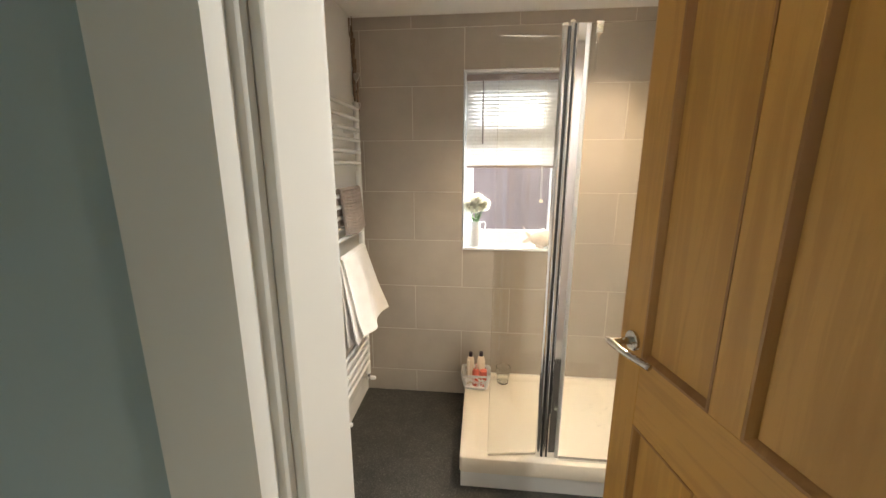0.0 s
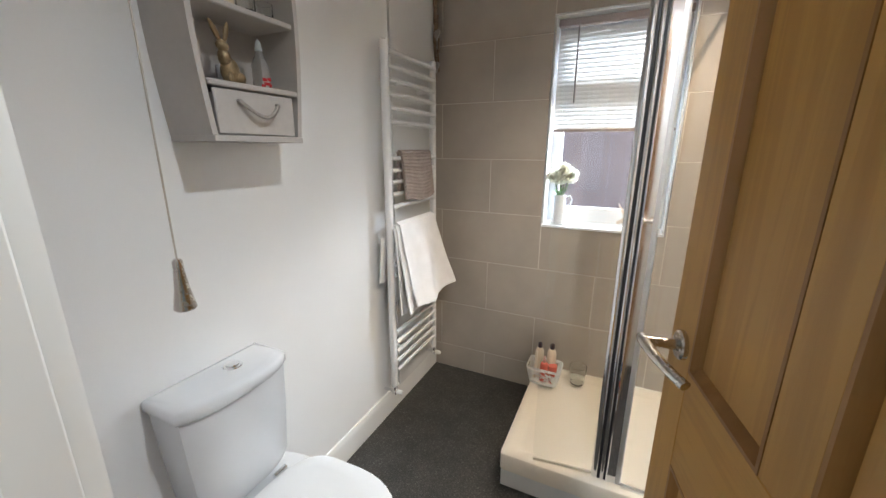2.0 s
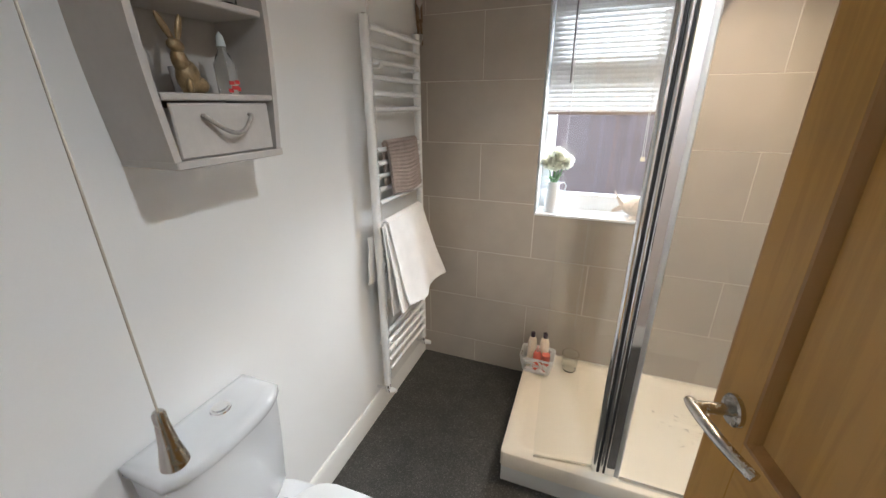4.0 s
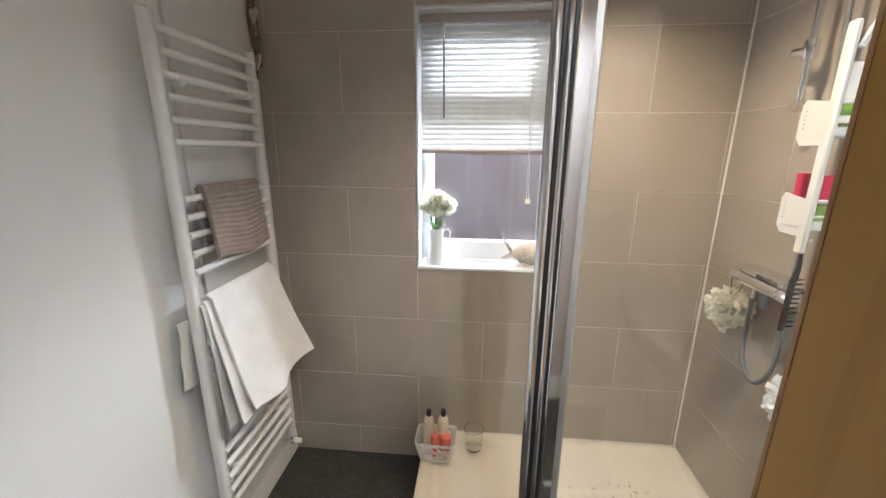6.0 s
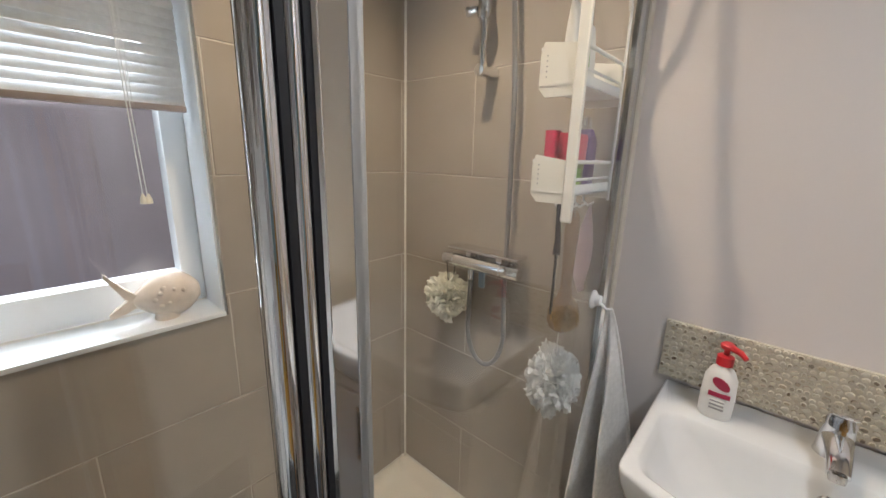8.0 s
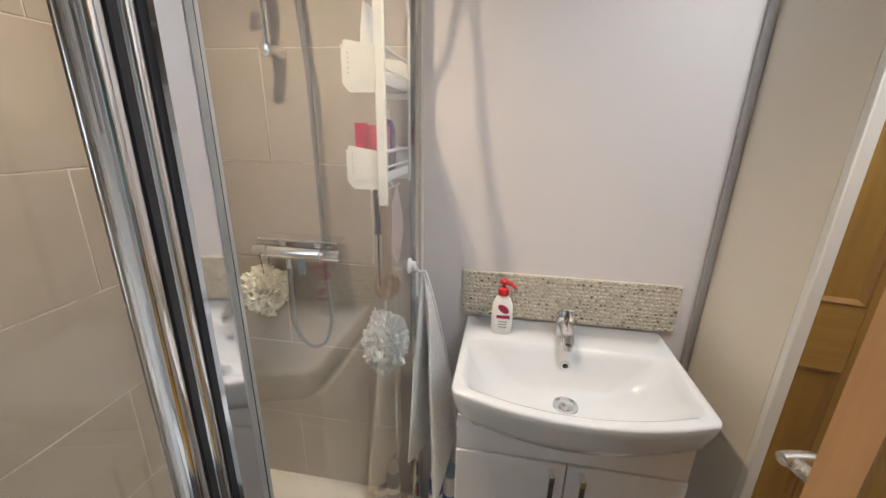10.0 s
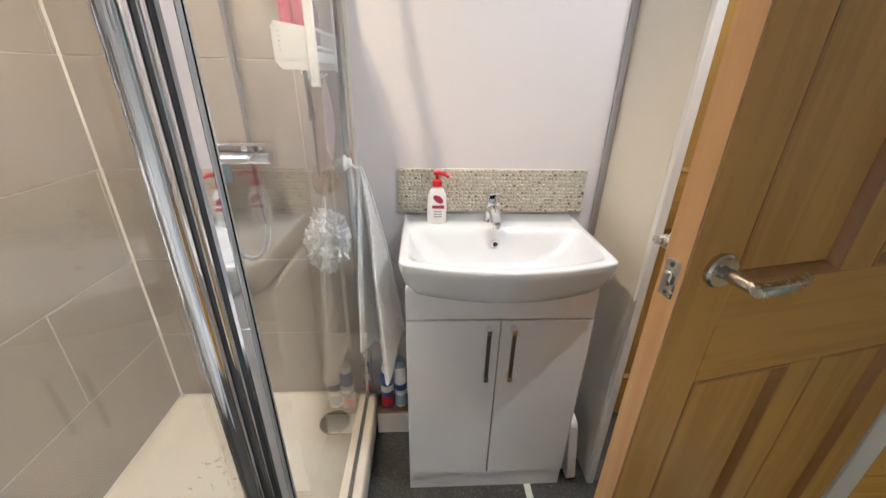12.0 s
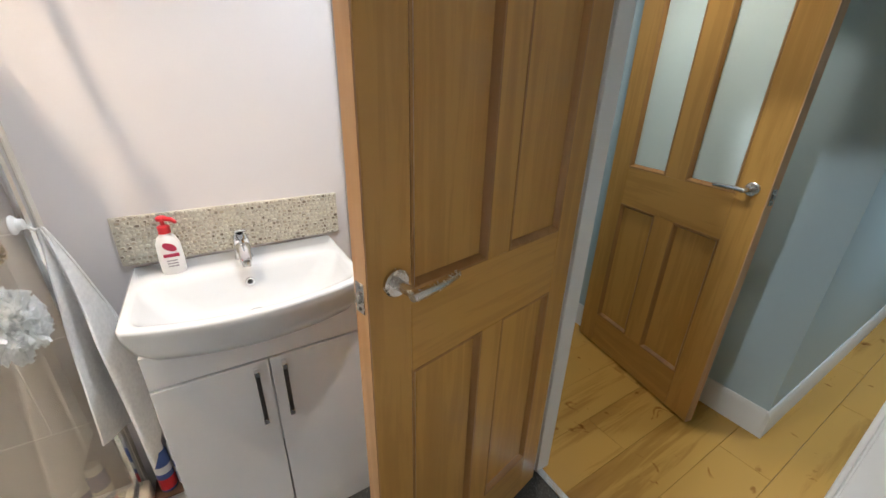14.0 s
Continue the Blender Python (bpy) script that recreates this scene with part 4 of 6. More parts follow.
# ---- shower ----
TX0, TY0, TZ = -0.072, 1.580, 0.167
def tray():
    t = thing("shower_tray", "cream white rectangular shower tray on a raised plinth", "shower tray", (0.52, 1.94, 0.0))
    x1, y1 = XT - 0.001, YW - 0.001
    bm = bmesh.new()
    def ring(inset, z, r):
        return rounded(x1 - TX0 - 2 * inset, y1 - TY0 - 2 * inset, r, 5, z, (TX0 + x1) / 2, (TY0 + y1) / 2)
    loft(bm, [ring(0.0, 0.088, 0.02), ring(0.0, TZ - 0.004, 0.02), ring(0.004, TZ, 0.02), ring(0.045, TZ, 0.03), ring(0.060, TZ - 0.010, 0.04), ring(0.075, TZ - 0.014, 0.05), ring(0.30, TZ - 0.018, 0.05)])
    part("tray", bm, ACRYLIC, t, smooth=50)
    part("plinth", boxed(TX0 + 0.006, x1, TY0 + 0.006, y1, 0.0, 0.088, bevel=0.002), GLOSS_WHITE, t, "white plinth board")
    d = part("waste_cover", lathe(bmesh.new(), [(0, 0.008), (0.045, 0.008), (0.054, 0.004), (0.056, 0), (0, 0)], (0.975, 1.725, TZ - 0.0165), 36), STEEL, t, "round steel waste cover")
    bm = bmesh.new()
    rnd = random.Random(4)
    for k in range(120):
        x, y, a, l = rnd.uniform(0.52, 0.98), rnd.uniform(1.86, 2.22), rnd.uniform(0, 6.3), rnd.uniform(0.004, 0.010)
        if (x - 0.78) ** 2 / 0.05 + (y - 2.05) ** 2 / 0.036 > 1:
            continue
        dx, dy, w = math.cos(a), math.sin(a), 0.0011
        z = TZ - 0.0172
        loft(bm, [[(x - dx * l + s * dy * w, y - dy * l - s * dx * w, z + h) for s, h in ((-1, 0), (1, 0), (1, 0.0007), (-1, 0.0007))],
                  [(x + s * dy * w * 1.5 + dy * 0.002, y - s * dx * w * 1.5 - dx * 0.002, z + h) for s, h in ((-1, 0), (1, 0), (1, 0.0007), (-1, 0.0007))],
                  [(x + dx * l + s * dy * w, y + dy * l - s * dx * w, z + h) for s, h in ((-1, 0), (1, 0), (1, 0.0007), (-1, 0.0007))]])
    tagged(part("grip_pattern", bm, plain("grip_grey", (0.36, 0.31, 0.26), 0.6), t, "pattern of small grey anti-slip flecks"), kind="stuff")


tray()
PX, PY, PTOP = 0.328, 1.632, 2.034
GY = 1.612


def profile_bar(points, z0, z1):
    return loft(bmesh.new(), [[(x, y, z) for x, y in points] for z in (z0, z1)])


def half_round(cx, cy, r, a0, a1, n=10):
    return [(cx + r * math.cos(radians(a0 + (a1 - a0) * k / n)), cy + r * math.sin(radians(a0 + (a1 - a0) * k / n))) for k in range(n + 1)]


def screen():
    s = thing("shower_screen", "glass shower screen with a tall chrome pivot post", "shower screen", (PX, PY, TZ))
    z0 = TZ + 0.001
    # two slim tubes with dark gaskets, a flat polished channel and a satin edge strip
    def slab(name, x0, x1, front, back, top, material, label=""):
        part(name, profile_bar([(x0, PY - front), (x1, PY - front), (x1, PY + back), (x0, PY + back)], z0, top), material, s, label)
    part("pivot_tube", profile_bar(half_round(PX - 0.028, PY - 0.001, 0.0130, 0, 345, 20), z0, PTOP - 0.01), CHROME, s, smooth=60)
    slab("gasket", PX - 0.017, PX - 0.010, 0.011, 0.012, PTOP - 0.012, DARK_SEAL, "black rubber seal")
    part("pivot_tube", profile_bar(half_round(PX - 0.002, PY - 0.004, 0.0090, 0, 345, 20), z0, PTOP), CHROME, s, smooth=60)
    slab("gasket", PX + 0.006, PX + 0.0115, 0.011, 0.012, PTOP - 0.004, DARK_SEAL, "black rubber seal")
    part("glazing_channel", profile_bar([(PX + 0.0115, PY - 0.013), (PX + 0.014, PY - 0.016), (PX + 0.017, PY - 0.0135), (PX + 0.046, PY - 0.012), (PX + 0.046, PY + 0.014), (PX + 0.0115, PY + 0.014)], z0, PTOP - 0.004), CHROME, s, smooth=20)
    part("edge_strip", profile_bar([(PX + 0.046, PY - 0.013), (PX + 0.060, PY - 0.011), (PX + 0.065, PY - 0.005), (PX + 0.065, PY + 0.008), (PX + 0.046, PY + 0.013)], z0, PTOP - 0.004), SATIN_ALU, s, "satin silver edge strip", smooth=20)
    for x, r in ((PX - 0.028, 0.012), (PX - 0.002, 0.009)):
        part("post_cap", lathe(bmesh.new(), [(0, 0.010), (r * 0.7, 0.010), (r, 0.004), (r, 0), (0, 0)], (x, PY - 0.003, PTOP - 0.01 if x < PX - 0.01 else PTOP), 18), PLASTIC_CREAM, s)
    pane = [(PX + 0.052, GY + 0.004), (XT - 0.012, GY), (XT - 0.012, GY + 0.006), (PX + 0.052, GY + 0.010)]
    g = part("fixed_pane", loft(bmesh.new(), [[(x, y, z) for x, y in pane] for z in (z0 + 0.004, PTOP - 0.006)]), GLASS, s, "clear fixed glass pane")
    g.visible_shadow = False
    # narrow return pane swung a little inward
    ax, ay, bx, by = PX - 0.040, PY + 0.004, 0.062, 1.606
    dx, dy = bx - ax, by - ay
    ln = math.hypot(dx, dy)
    nx, ny = -dy / ln * 0.003, dx / ln * 0.003
    bm = loft(bmesh.new(), [[(ax + nx, ay + ny, z), (bx + nx, by + ny, z), (bx - nx, by - ny, z), (ax - nx, ay - ny, z)] for z in (TZ + 0.012, 1.992)])
    g = part("return_pane", bm, GLASS, s, "narrow swinging glass pane")
    g.visible_shadow = False
    part("drip_seal", loft(bmesh.new(), [[(ax + nx * 1.5, ay + ny * 1.5, z), (bx + nx * 1.5, by + ny * 1.5, z), (bx - nx * 1.5, by - ny * 1.5, z), (ax - nx * 1.5, ay - ny * 1.5, z)] for z in (TZ + 0.001, TZ + 0.012)]), PLASTIC_CREAM, s)
    part("wall_channel", profile_bar([(XT - 0.001, GY - 0.012), (XT - 0.020, GY - 0.012), (XT - 0.026, GY - 0.006), (XT - 0.026, GY + 0.010), (XT - 0.001, GY + 0.018)], z0, PTOP - 0.004), ALU, s, smooth=20)
    part("bottom_channel", loft(bmesh.new(), [[(PX + 0.065, GY - 0.004, z), (XT - 0.026, GY - 0.006, z), (XT - 0.026, GY + 0.012, z), (PX + 0.065, GY + 0.014, z)] for z in (TZ, TZ + 0.010)]), ALU, s)
    b = part("support_bracket", boxed(0.410, 0.436, PY - 0.010, PY + 0.018, 1.995, PTOP + 0.004, bevel=0.003), CHROME, s, "chrome support bracket")
    part("support_bar", rod((0.424, PY + 0.018, 2.020), (0.60, YW - 0.002, 2.020), 0.006, 12), CHROME, b)


screen()


def shower_mixer():
    m = thing("shower_mixer", "chrome thermostatic bar shower with hose and slide rail", "shower", (1.055, 1.95, 1.10))
    xv, zv, ya, yb = 1.045, 1.108, 1.822, 2.090
    part("bar", lathe(bmesh.new(), [(0, 0), (0.017, 0), (0.020, 0.004), (0.020, 0.050), (0.018, 0.052), (0.018, 0.056), (0.0205, 0.058), (0.0205, 0.218), (0.018, 0.220), (0.018, 0.224), (0.020, 0.226), (0.020, 0.264), (0.017, 0.268), (0, 0.268)], (xv, ya, zv), 28, Matrix.Rotation(radians(-90), 4, "X")), CHROME, m)
    part("soap_shelf", boxed(xv - 0.012, XT - 0.012, ya + 0.005, yb - 0.02, zv + 0.034, zv + 0.042, bevel=0.002), CHROME, m, "flat chrome top shelf")
    for y in (ya + 0.06, yb - 0.10):
        part("shelf_stem", boxed(xv, xv + 0.03, y, y + 0.02, zv + 0.015, zv + 0.035, bevel=0.002), CHROME, m)
    for y in (ya + 0.065, yb - 0.065):
        part("wall_union", lathe(bmesh.new(), [(0, 0), (0.028, 0), (0.026, 0.008), (0.013, 0.012), (0.013, 0.062), (0, 0.062)], (XT, y, zv), 24, Matrix.Rotation(radians(-90), 4, "Y")), CHROME, m)
    part("outlet", rod((xv, 1.985, zv - 0.015), (xv, 1.985, zv - 0.050), 0.009, 14), CHROME, m)
    part("check_tag", boxed(xv + 0.012, xv + 0.020, 1.945, 1.968, zv - 0.075, zv - 0.018, bevel=0.003), LIGHT_BLUE, m, "pale blue plastic tab")
    pts = [(xv, 1.985, zv - 0.05)]
    for k in range(17):
        a = math.pi * k / 16
        pts.append((xv + 0.012 + 0.012 * k / 16, 1.937 + 0.062 * math.cos(a), 0.900 - 0.115 * math.sin(a)))
    pts += [(xv + 0.026, 1.884, 1.05), (xv + 0.026, 1.884, 1.25), (xv + 0.024, 1.890, 1.6), (xv + 0.016, 1.915, 1.95), (xv - 0.01, 1.960, 2.12)]
    part("hose", tubed(pts, 0.0072, steps=10), HOSE, m, "grey ribbed shower hose")
    part("slide_rail", rod((1.052, 1.985, 1.640), (1.052, 1.985, 2.230), 0.0095, 14), CHROME, m)
    for z in (1.642, 2.226):
        part("rail_foot", lathe(bmesh.new(), [(0, 0), (0.018, 0), (0.018, 0.01), (0.014, 0.055), (0.017, 0.062), (0.015, 0.072), (0, 0.074)], (XT, 1.985, z), 20, Matrix.Rotation(radians(-90), 4, "Y")), CHROME, m)
    sl = part("slider", lathe(bmesh.new(), [(0, -0.025), (0.016, -0.025), (0.018, -0.018), (0.018, 0.018), (0.016, 0.025), (0, 0.025)], (1.052, 1.985, 1.790), 20), CHROME, m)
    part("slider_knob", lathe(bmesh.new(), [(0, 0), (0.010, 0), (0.014, 0.02), (0.014, 0.036), (0, 0.038)], (1.052, 2.003, 1.790), 18, Matrix.Rotation(radians(-90), 4, "X")), CHROME, sl)
    part("handset", tube(lathe(bmesh.new(), [(0, 0.012), (0.03, 0.010), (0.046, 0.002), (0.046, -0.010), (0, -0.012)], (0.985, 1.975, 2.225), 28, Matrix.Rotation(radians(28), 4, "Y")), [(0.99, 1.975, 2.222), (1.02, 1.975, 2.18), (1.035, 1.912, 2.10)], [0.014, 0.013, 0.011]), CHROME, m, "chrome hand shower")


shower_mixer()


def puff(name, label, centre, r, material, seed, squash=1.0, loop=None):
    """A bath puff: many ruffled scraps of netting round a centre."""
    rnd = random.Random(seed)
    p = thing(name, label, "bath puff", (centre[0], centre[1], centre[2] - r * squash))
    bm = bmesh.new()
    for k in range(760):
        d = Vector((rnd.gauss(0, 1), rnd.gauss(0, 1), rnd.gauss(0, 1))).normalized()
        lump = 1 + 0.30 * noise.noise(d * 2.3 + Vector((seed, 0, 0)))
        a = d.orthogonal().normalized()
        b = d.cross(a)
        turn = rnd.uniform(0, 6.3)
        a, b = a * math.cos(turn) + b * math.sin(turn), b * math.cos(turn) - a * math.sin(turn)
        rr, w, ph, lean = r * lump * rnd.uniform(0.60, 1.12), r * rnd.uniform(0.10, 0.24), rnd.uniform(0, 6), rnd.uniform(-0.25, 0.25)
        rows = []
        for i in range(6):
            u = i / 5 - 0.5
            q = a * u * 2 * w + b * r * (0.12 * math.sin(u * 11 + ph) + lean)
            rows.append([bm.verts.new(Vector(centre) + Matrix.Diagonal((1, 1, squash)).to_3x3() @ (d * rr * f * (1 - 0.5 * abs(u)) + q * (0.35 + 0.65 * f * f))) for f in (0.55, 0.82, 1.0)])
        for i in range(5):
            for j in range(2):
                bm.faces.new((rows[i][j], rows[i + 1][j], rows[i + 1][j + 1], rows[i][j + 1]))
    made = bmesh.ops.create_icosphere(bm, subdivisions=3, radius=r * 0.70)["verts"]
    for v in made:
        v.co *= (1 + 0.30 * noise.noise(v.co.normalized() * 2.3 + Vector((seed, 0, 0)))) * (1 + 0.2 * noise.noise(v.co * 60 + Vector((seed, 0, 0))))
    bmesh.ops.transform(bm, matrix=Matrix.Translation(centre) @ Matrix.Diagonal((1, 1, squash, 1)), verts=made)
    part("netting", bm, material, p, smooth=80)
    if loop:
        part("loop_cord", tubed(loop, 0.0016, steps=6), PLASTIC_BLACK if name.startswith("cream") else PLASTIC_WHITE, p, "thin hanging cord")


puff("cream_bath_puff", "cream netting bath puff hanging from the shower bar", (1.033, 2.066, 0.986), 0.072, NET_CREAM, 3, loop=[(1.045, 2.064, 1.129), (1.024, 2.064, 1.10), (1.03, 2.060, 1.02), (1.036, 2.05, 1.02), (1.066, 2.064, 1.09), (1.045, 2.066, 1.129)])
puff("white_bath_puff", "large white netting bath puff hanging below the caddy", (0.985, 1.672, 0.882), 0.064, NET_WHITE, 8, squash=1.5, loop=[(0.985, 1.672, 0.95), (0.980, 1.668, 1.2), (0.976, 1.664, 1.325)])


def caddy():
    c = thing("shower_caddy", "white plastic two-basket caddy hooked over the shower glass", "caddy", (0.958, 1.63, 1.32))
    x0, x1, y0 = 0.858, 1.058, 1.613
    def strap(x, zs):
        return boxed(x - 0.006, x + 0.006, y0 + 0.001, y0 + 0.025, *zs, bevel=0.003)
    part("upright", strap(x0, (1.300, 1.76)), CADDY_CREAM, c)
    part("upright", rod((x1 - 0.005, y0 + 0.006, 1.33), (x1 - 0.005, y0 + 0.006, 1.72), 0.004, 8), PLASTIC_WHITE, c)
    hook = [(x0 + 0.012, y0 + 0.004, 1.71), (x0 + 0.05, y0 + 0.004, 1.80), (0.943, y0 + 0.004, 1.96), (0.958, y0 + 0.004, 2.030), (0.958, y0 - 0.008, 2.042), (0.958, y0 - 0.024, 2.034), (0.958, y0 - 0.024, 2.00)]
    part("hook", tubed(hook, 0.0065, steps=8), PLASTIC_WHITE, c)
    part("hook", tubed([(x1 - 0.012, y0 + 0.004, 1.71), (x1 - 0.05, y0 + 0.004, 1.80), (0.973, y0 + 0.004, 1.96), (0.963, y0 + 0.004, 2.02)], 0.0065, steps=8), PLASTIC_WHITE, c)
    for zb, zt in ((1.350, 1.425), (1.545, 1.625)):
        bk = part("basket", box(boxed(x0, x1, y0 + 0.010, y0 + 0.092, zb, zb + 0.004, bevel=0.001), x0, x1, y0 + 0.010, y0 + 0.014, zb, zb + 0.02), PLASTIC_WHITE, c)
        for x in (x0, x1 - 0.003):
            rings = [[(x + dx, y, z) for y, z in ((y0 + 0.010, zb - 0.016), (y0 + 0.080, zb - 0.016), (y0 + 0.094, zb), (y0 + 0.094, zt - 0.02), (y0 + 0.088, zt), (y0 + 0.010, zt - 0.012))] for dx in (0, 0.003)]
            plate = part("end_plate", loft(bmesh.new(), rings), CADDY_CREAM, bk)
            if x == x0:
                for k in range(5):
                    part("drain_hole", lathe(bmesh.new(), [(0, 0.0004), (0.0016, 0.0004), (0.0016, -0.001), (0, -0.001)], (x0, y0 + 0.080, zb + 0.020 + 0.009 * k), 8, Matrix.Rotation(radians(-90), 4, "Y")), GREY_TRIM, bk)
        for z, r in ((zt - 0.012, 0.004), (zb + 0.03, 0.003)):
            part("front_bar", tubed([(x0, y0 + 0.091, z), (x1, y0 + 0.091, z)], r, steps=8), PLASTIC_WHITE, bk)
            part("back_bar", tubed([(x0, y0 + 0.013, z), (x1, y0 + 0.013, z)], r, steps=8), PLASTIC_WHITE, bk)
    for x in (0.888, 0.928, 0.976, 1.023):
        part("peg", tubed([(x, y0 + 0.05, 1.352), (x, y0 + 0.05, 1.328), (x, y0 + 0.038, 1.318), (x, y0 + 0.026, 1.326)], 0.003, steps=7), PLASTIC_WHITE, c)


caddy()


def lettering(name, words, size, m, material, parent):
    """Flat raised letters in the built-in font."""
    cu = bpy.data.curves.new(name, "FONT")
    cu.body, cu.size, cu.extrude, cu.align_x, cu.align_y = words, size, 0.0002, "CENTER", "CENTER"
    tmp = new(name + "_curve", cu)
    me = bpy.data.meshes.new_from_object(tmp)
    bpy.data.objects.remove(tmp)
    me.transform(m)
    me.materials.clear()
    me.materials.append(material)
    return part(name, me, material, parent)


def caddy_contents():
    zb = 1.3545
    jar = thing("scrub_tub", "body scrub tub with olive label and crimson lid", "tub", (0.924, 1.665, zb))
    part("body", loft(bmesh.new(), [rounded(0.085, 0.040, 0.014, 4, zb, 0.924, 1.665), rounded(0.088, 0.042, 0.014, 4, zb + 0.055, 0.924, 1.665)]), LABEL_OLIVE, jar)
    part("lid", loft(bmesh.new(), [rounded(0.092, 0.044, 0.014, 4, zb + 0.055, 0.924, 1.665), rounded(0.095, 0.046, 0.014, 4, zb + 0.108, 0.924, 1.665), rounded(0.090, 0.043, 0.014, 4, zb + 0.112, 0.924, 1.665)]), PLASTIC_PINK, jar, "crimson lid")
    part("label_panel", boxed(0.878, 0.944, 1.6435, 1.6445, zb + 0.010, zb + 0.046), PLASTIC_GREEN, jar, "pale green label")
    lettering("lettering", "BODY SCRUB", 0.0105, pose(0.924, 1.643, zb + 0.022, 90, 0, 0), PLASTIC_BLACK, jar)
    red = thing("crimson_tub", "crimson plastic tub standing in the caddy basket", "tub", (0.871, 1.675, zb))
    part("body", loft(bmesh.new(), [rounded(0.026, 0.022, 0.007, 4, zb, 0.875, 1.677), rounded(0.028, 0.024, 0.007, 4, zb + 0.116, 0.875, 1.677)]), PLASTIC_PINK, red)
    pb = thing("purple_bottle", "dark purple shampoo bottle with a silver pump", "bottle", (1.001, 1.665, zb))
    part("body", loft(bmesh.new(), [rounded(0.060, 0.038, 0.015, 4, zb, 1.001, 1.665), rounded(0.062, 0.040, 0.015, 4, zb + 0.10, 1.001, 1.665), rounded(0.03, 0.03, 0.012, 4, zb + 0.125, 1.001, 1.665)]), PLASTIC_PURPLE, pb)
    part("cap", lathe(bmesh.new(), [(0, 0.15), (0.011, 0.15), (0.012, 0.125), (0, 0.125)], (1.001, 1.665, zb), 16), STEEL, pb, "silver cap")
    zt = 1.5495
    tb = thing("green_tube", "white squeeze tube with lime green band standing on its cap", "tube", (0.916, 1.665, zt))
    part("cap", loft(bmesh.new(), [rounded(0.062, 0.030, 0.012, 4, zt, 0.916, 1.665), rounded(0.064, 0.032, 0.012, 4, zt + 0.024, 0.916, 1.665)]), LABEL_OLIVE, tb, "dark green cap")
    part("body", loft(bmesh.new(), [rounded(0.066, 0.034, 0.012, 4, zt + 0.024, 0.916, 1.665), rounded(0.070, 0.022, 0.008, 4, zt + 0.10, 0.916, 1.665), rounded(0.072, 0.004, 0.0015, 4, zt + 0.145, 0.916, 1.665)]), PLASTIC_WHITE, tb)
    part("band", loft(bmesh.new(), [rounded(0.0685, 0.0338, 0.012, 4, zt + 0.040, 0.916, 1.665), rounded(0.0705, 0.0285, 0.010, 4, zt + 0.072, 0.916, 1.665)]), PLASTIC_GREEN, tb, "lime green band")
    tc = thing("cream_tube", "white cosmetic tube with a pale green mark", "tube", (0.981, 1.673, zt))
    part("body", loft(bmesh.new(), [rounded(0.05, 0.028, 0.01, 4, zt, 0.981, 1.673), rounded(0.05, 0.02, 0.008, 4, zt + 0.09, 0.981, 1.673), rounded(0.052, 0.004, 0.0015, 4, zt + 0.130, 0.981, 1.673)]), PLASTIC_WHITE, tc)
    rz = thing("razor", "black handled razor lying in the upper basket", "razor", (1.001, 1.655, zt))
    part("handle", tubed([(0.956, 1.651, zt + 0.007), (1.006, 1.653, zt + 0.009), (1.041, 1.655, zt + 0.013)], [0.005, 0.006, 0.005], steps=8), PLASTIC_BLACK, rz)
    part("head", boxed(1.039, 1.051, 1.647, 1.665, zt + 0.006, zt + 0.018, bevel=0.002), STEEL, rz)


caddy_contents()


def comb():
    c = thing("wide_tooth_comb", "black wide-toothed plastic comb hanging from the caddy", "comb", (0.886, 1.652, 1.092), turn=20)
    bm = tubed([(0, 0.004, 0.240), (0.001, 0, 0.165), (-0.004, 0, 0.135)], [0.0045, 0.006, 0.008], steps=8, flat=0.5)
    loft(bm, [[(-0.016, -0.002, z), (0.002, -0.002, z), (0.002, 0.002, z), (-0.016, 0.002, z)] for z in (0.140, 0.010)])
    part("spine", bm, PLASTIC_BLACK, c, world=False)
    me = None
    for k in range(11):
        if me is None:
            o = part("tooth", tubed([(0, 0, 0), (0.018, 0, -0.001), (0.032, 0, -0.003)], [0.0026, 0.0024, 0.001], steps=6), PLASTIC_BLACK, c, world=False)
            me = o.data
        else:
            o = part("tooth", me, PLASTIC_BLACK, c, world=False)
        o.location = (0, 0, 0.137 - k * 0.0118)


comb()


def body_brush():
    place = (0.972, 1.660, 1.022)
    b = thing("body_brush", "wooden body brush with tan bristles hanging from the caddy", "brush", place, turn=-52)
    zs = [(1.318, 0.008), (1.305, 0.014), (1.27, 0.0165), (1.20, 0.0135), (1.145, 0.0125), (1.12, 0.018), (1.105, 0.030), (1.085, 0.036), (1.06, 0.036), (1.04, 0.028), (1.030, 0.012)]
    part("handle", loft(bmesh.new(), [[(w * math.cos(2 * math.pi * k / 16), 0.0075 * math.sin(2 * math.pi * k / 16), z - 1.03) for k in range(16)] for z, w in zs]), BEECH, b, smooth=60, world=False)
    bm = bmesh.new()
    rnd = random.Random(2)
    for k in range(260):
        a, r = rnd.uniform(0, 6.283), 0.030 * math.sqrt(rnd.random())
        p = Vector((r * math.cos(a), -0.006, 0.042 + r * math.sin(a)))
        q = p + Vector((rnd.uniform(-0.003, 0.003) + 0.1 * r * math.cos(a), -0.018, rnd.uniform(-0.003, 0.003) + 0.1 * r * math.sin(a)))
        tube(bm, [p, q], 0.0011, steps=4)
    tagged(part("bristles", bm, BRISTLE, b, "dense tan bristles", world=False), kind="stuff")
    part("hanging_loop", tubed([(0, -0.009, 0.275), (0, -0.006, 0.30), (0, 0.002, 0.302), (0, 0.008, 0.275)], 0.0012, steps=6), ROPE, b, world=False)


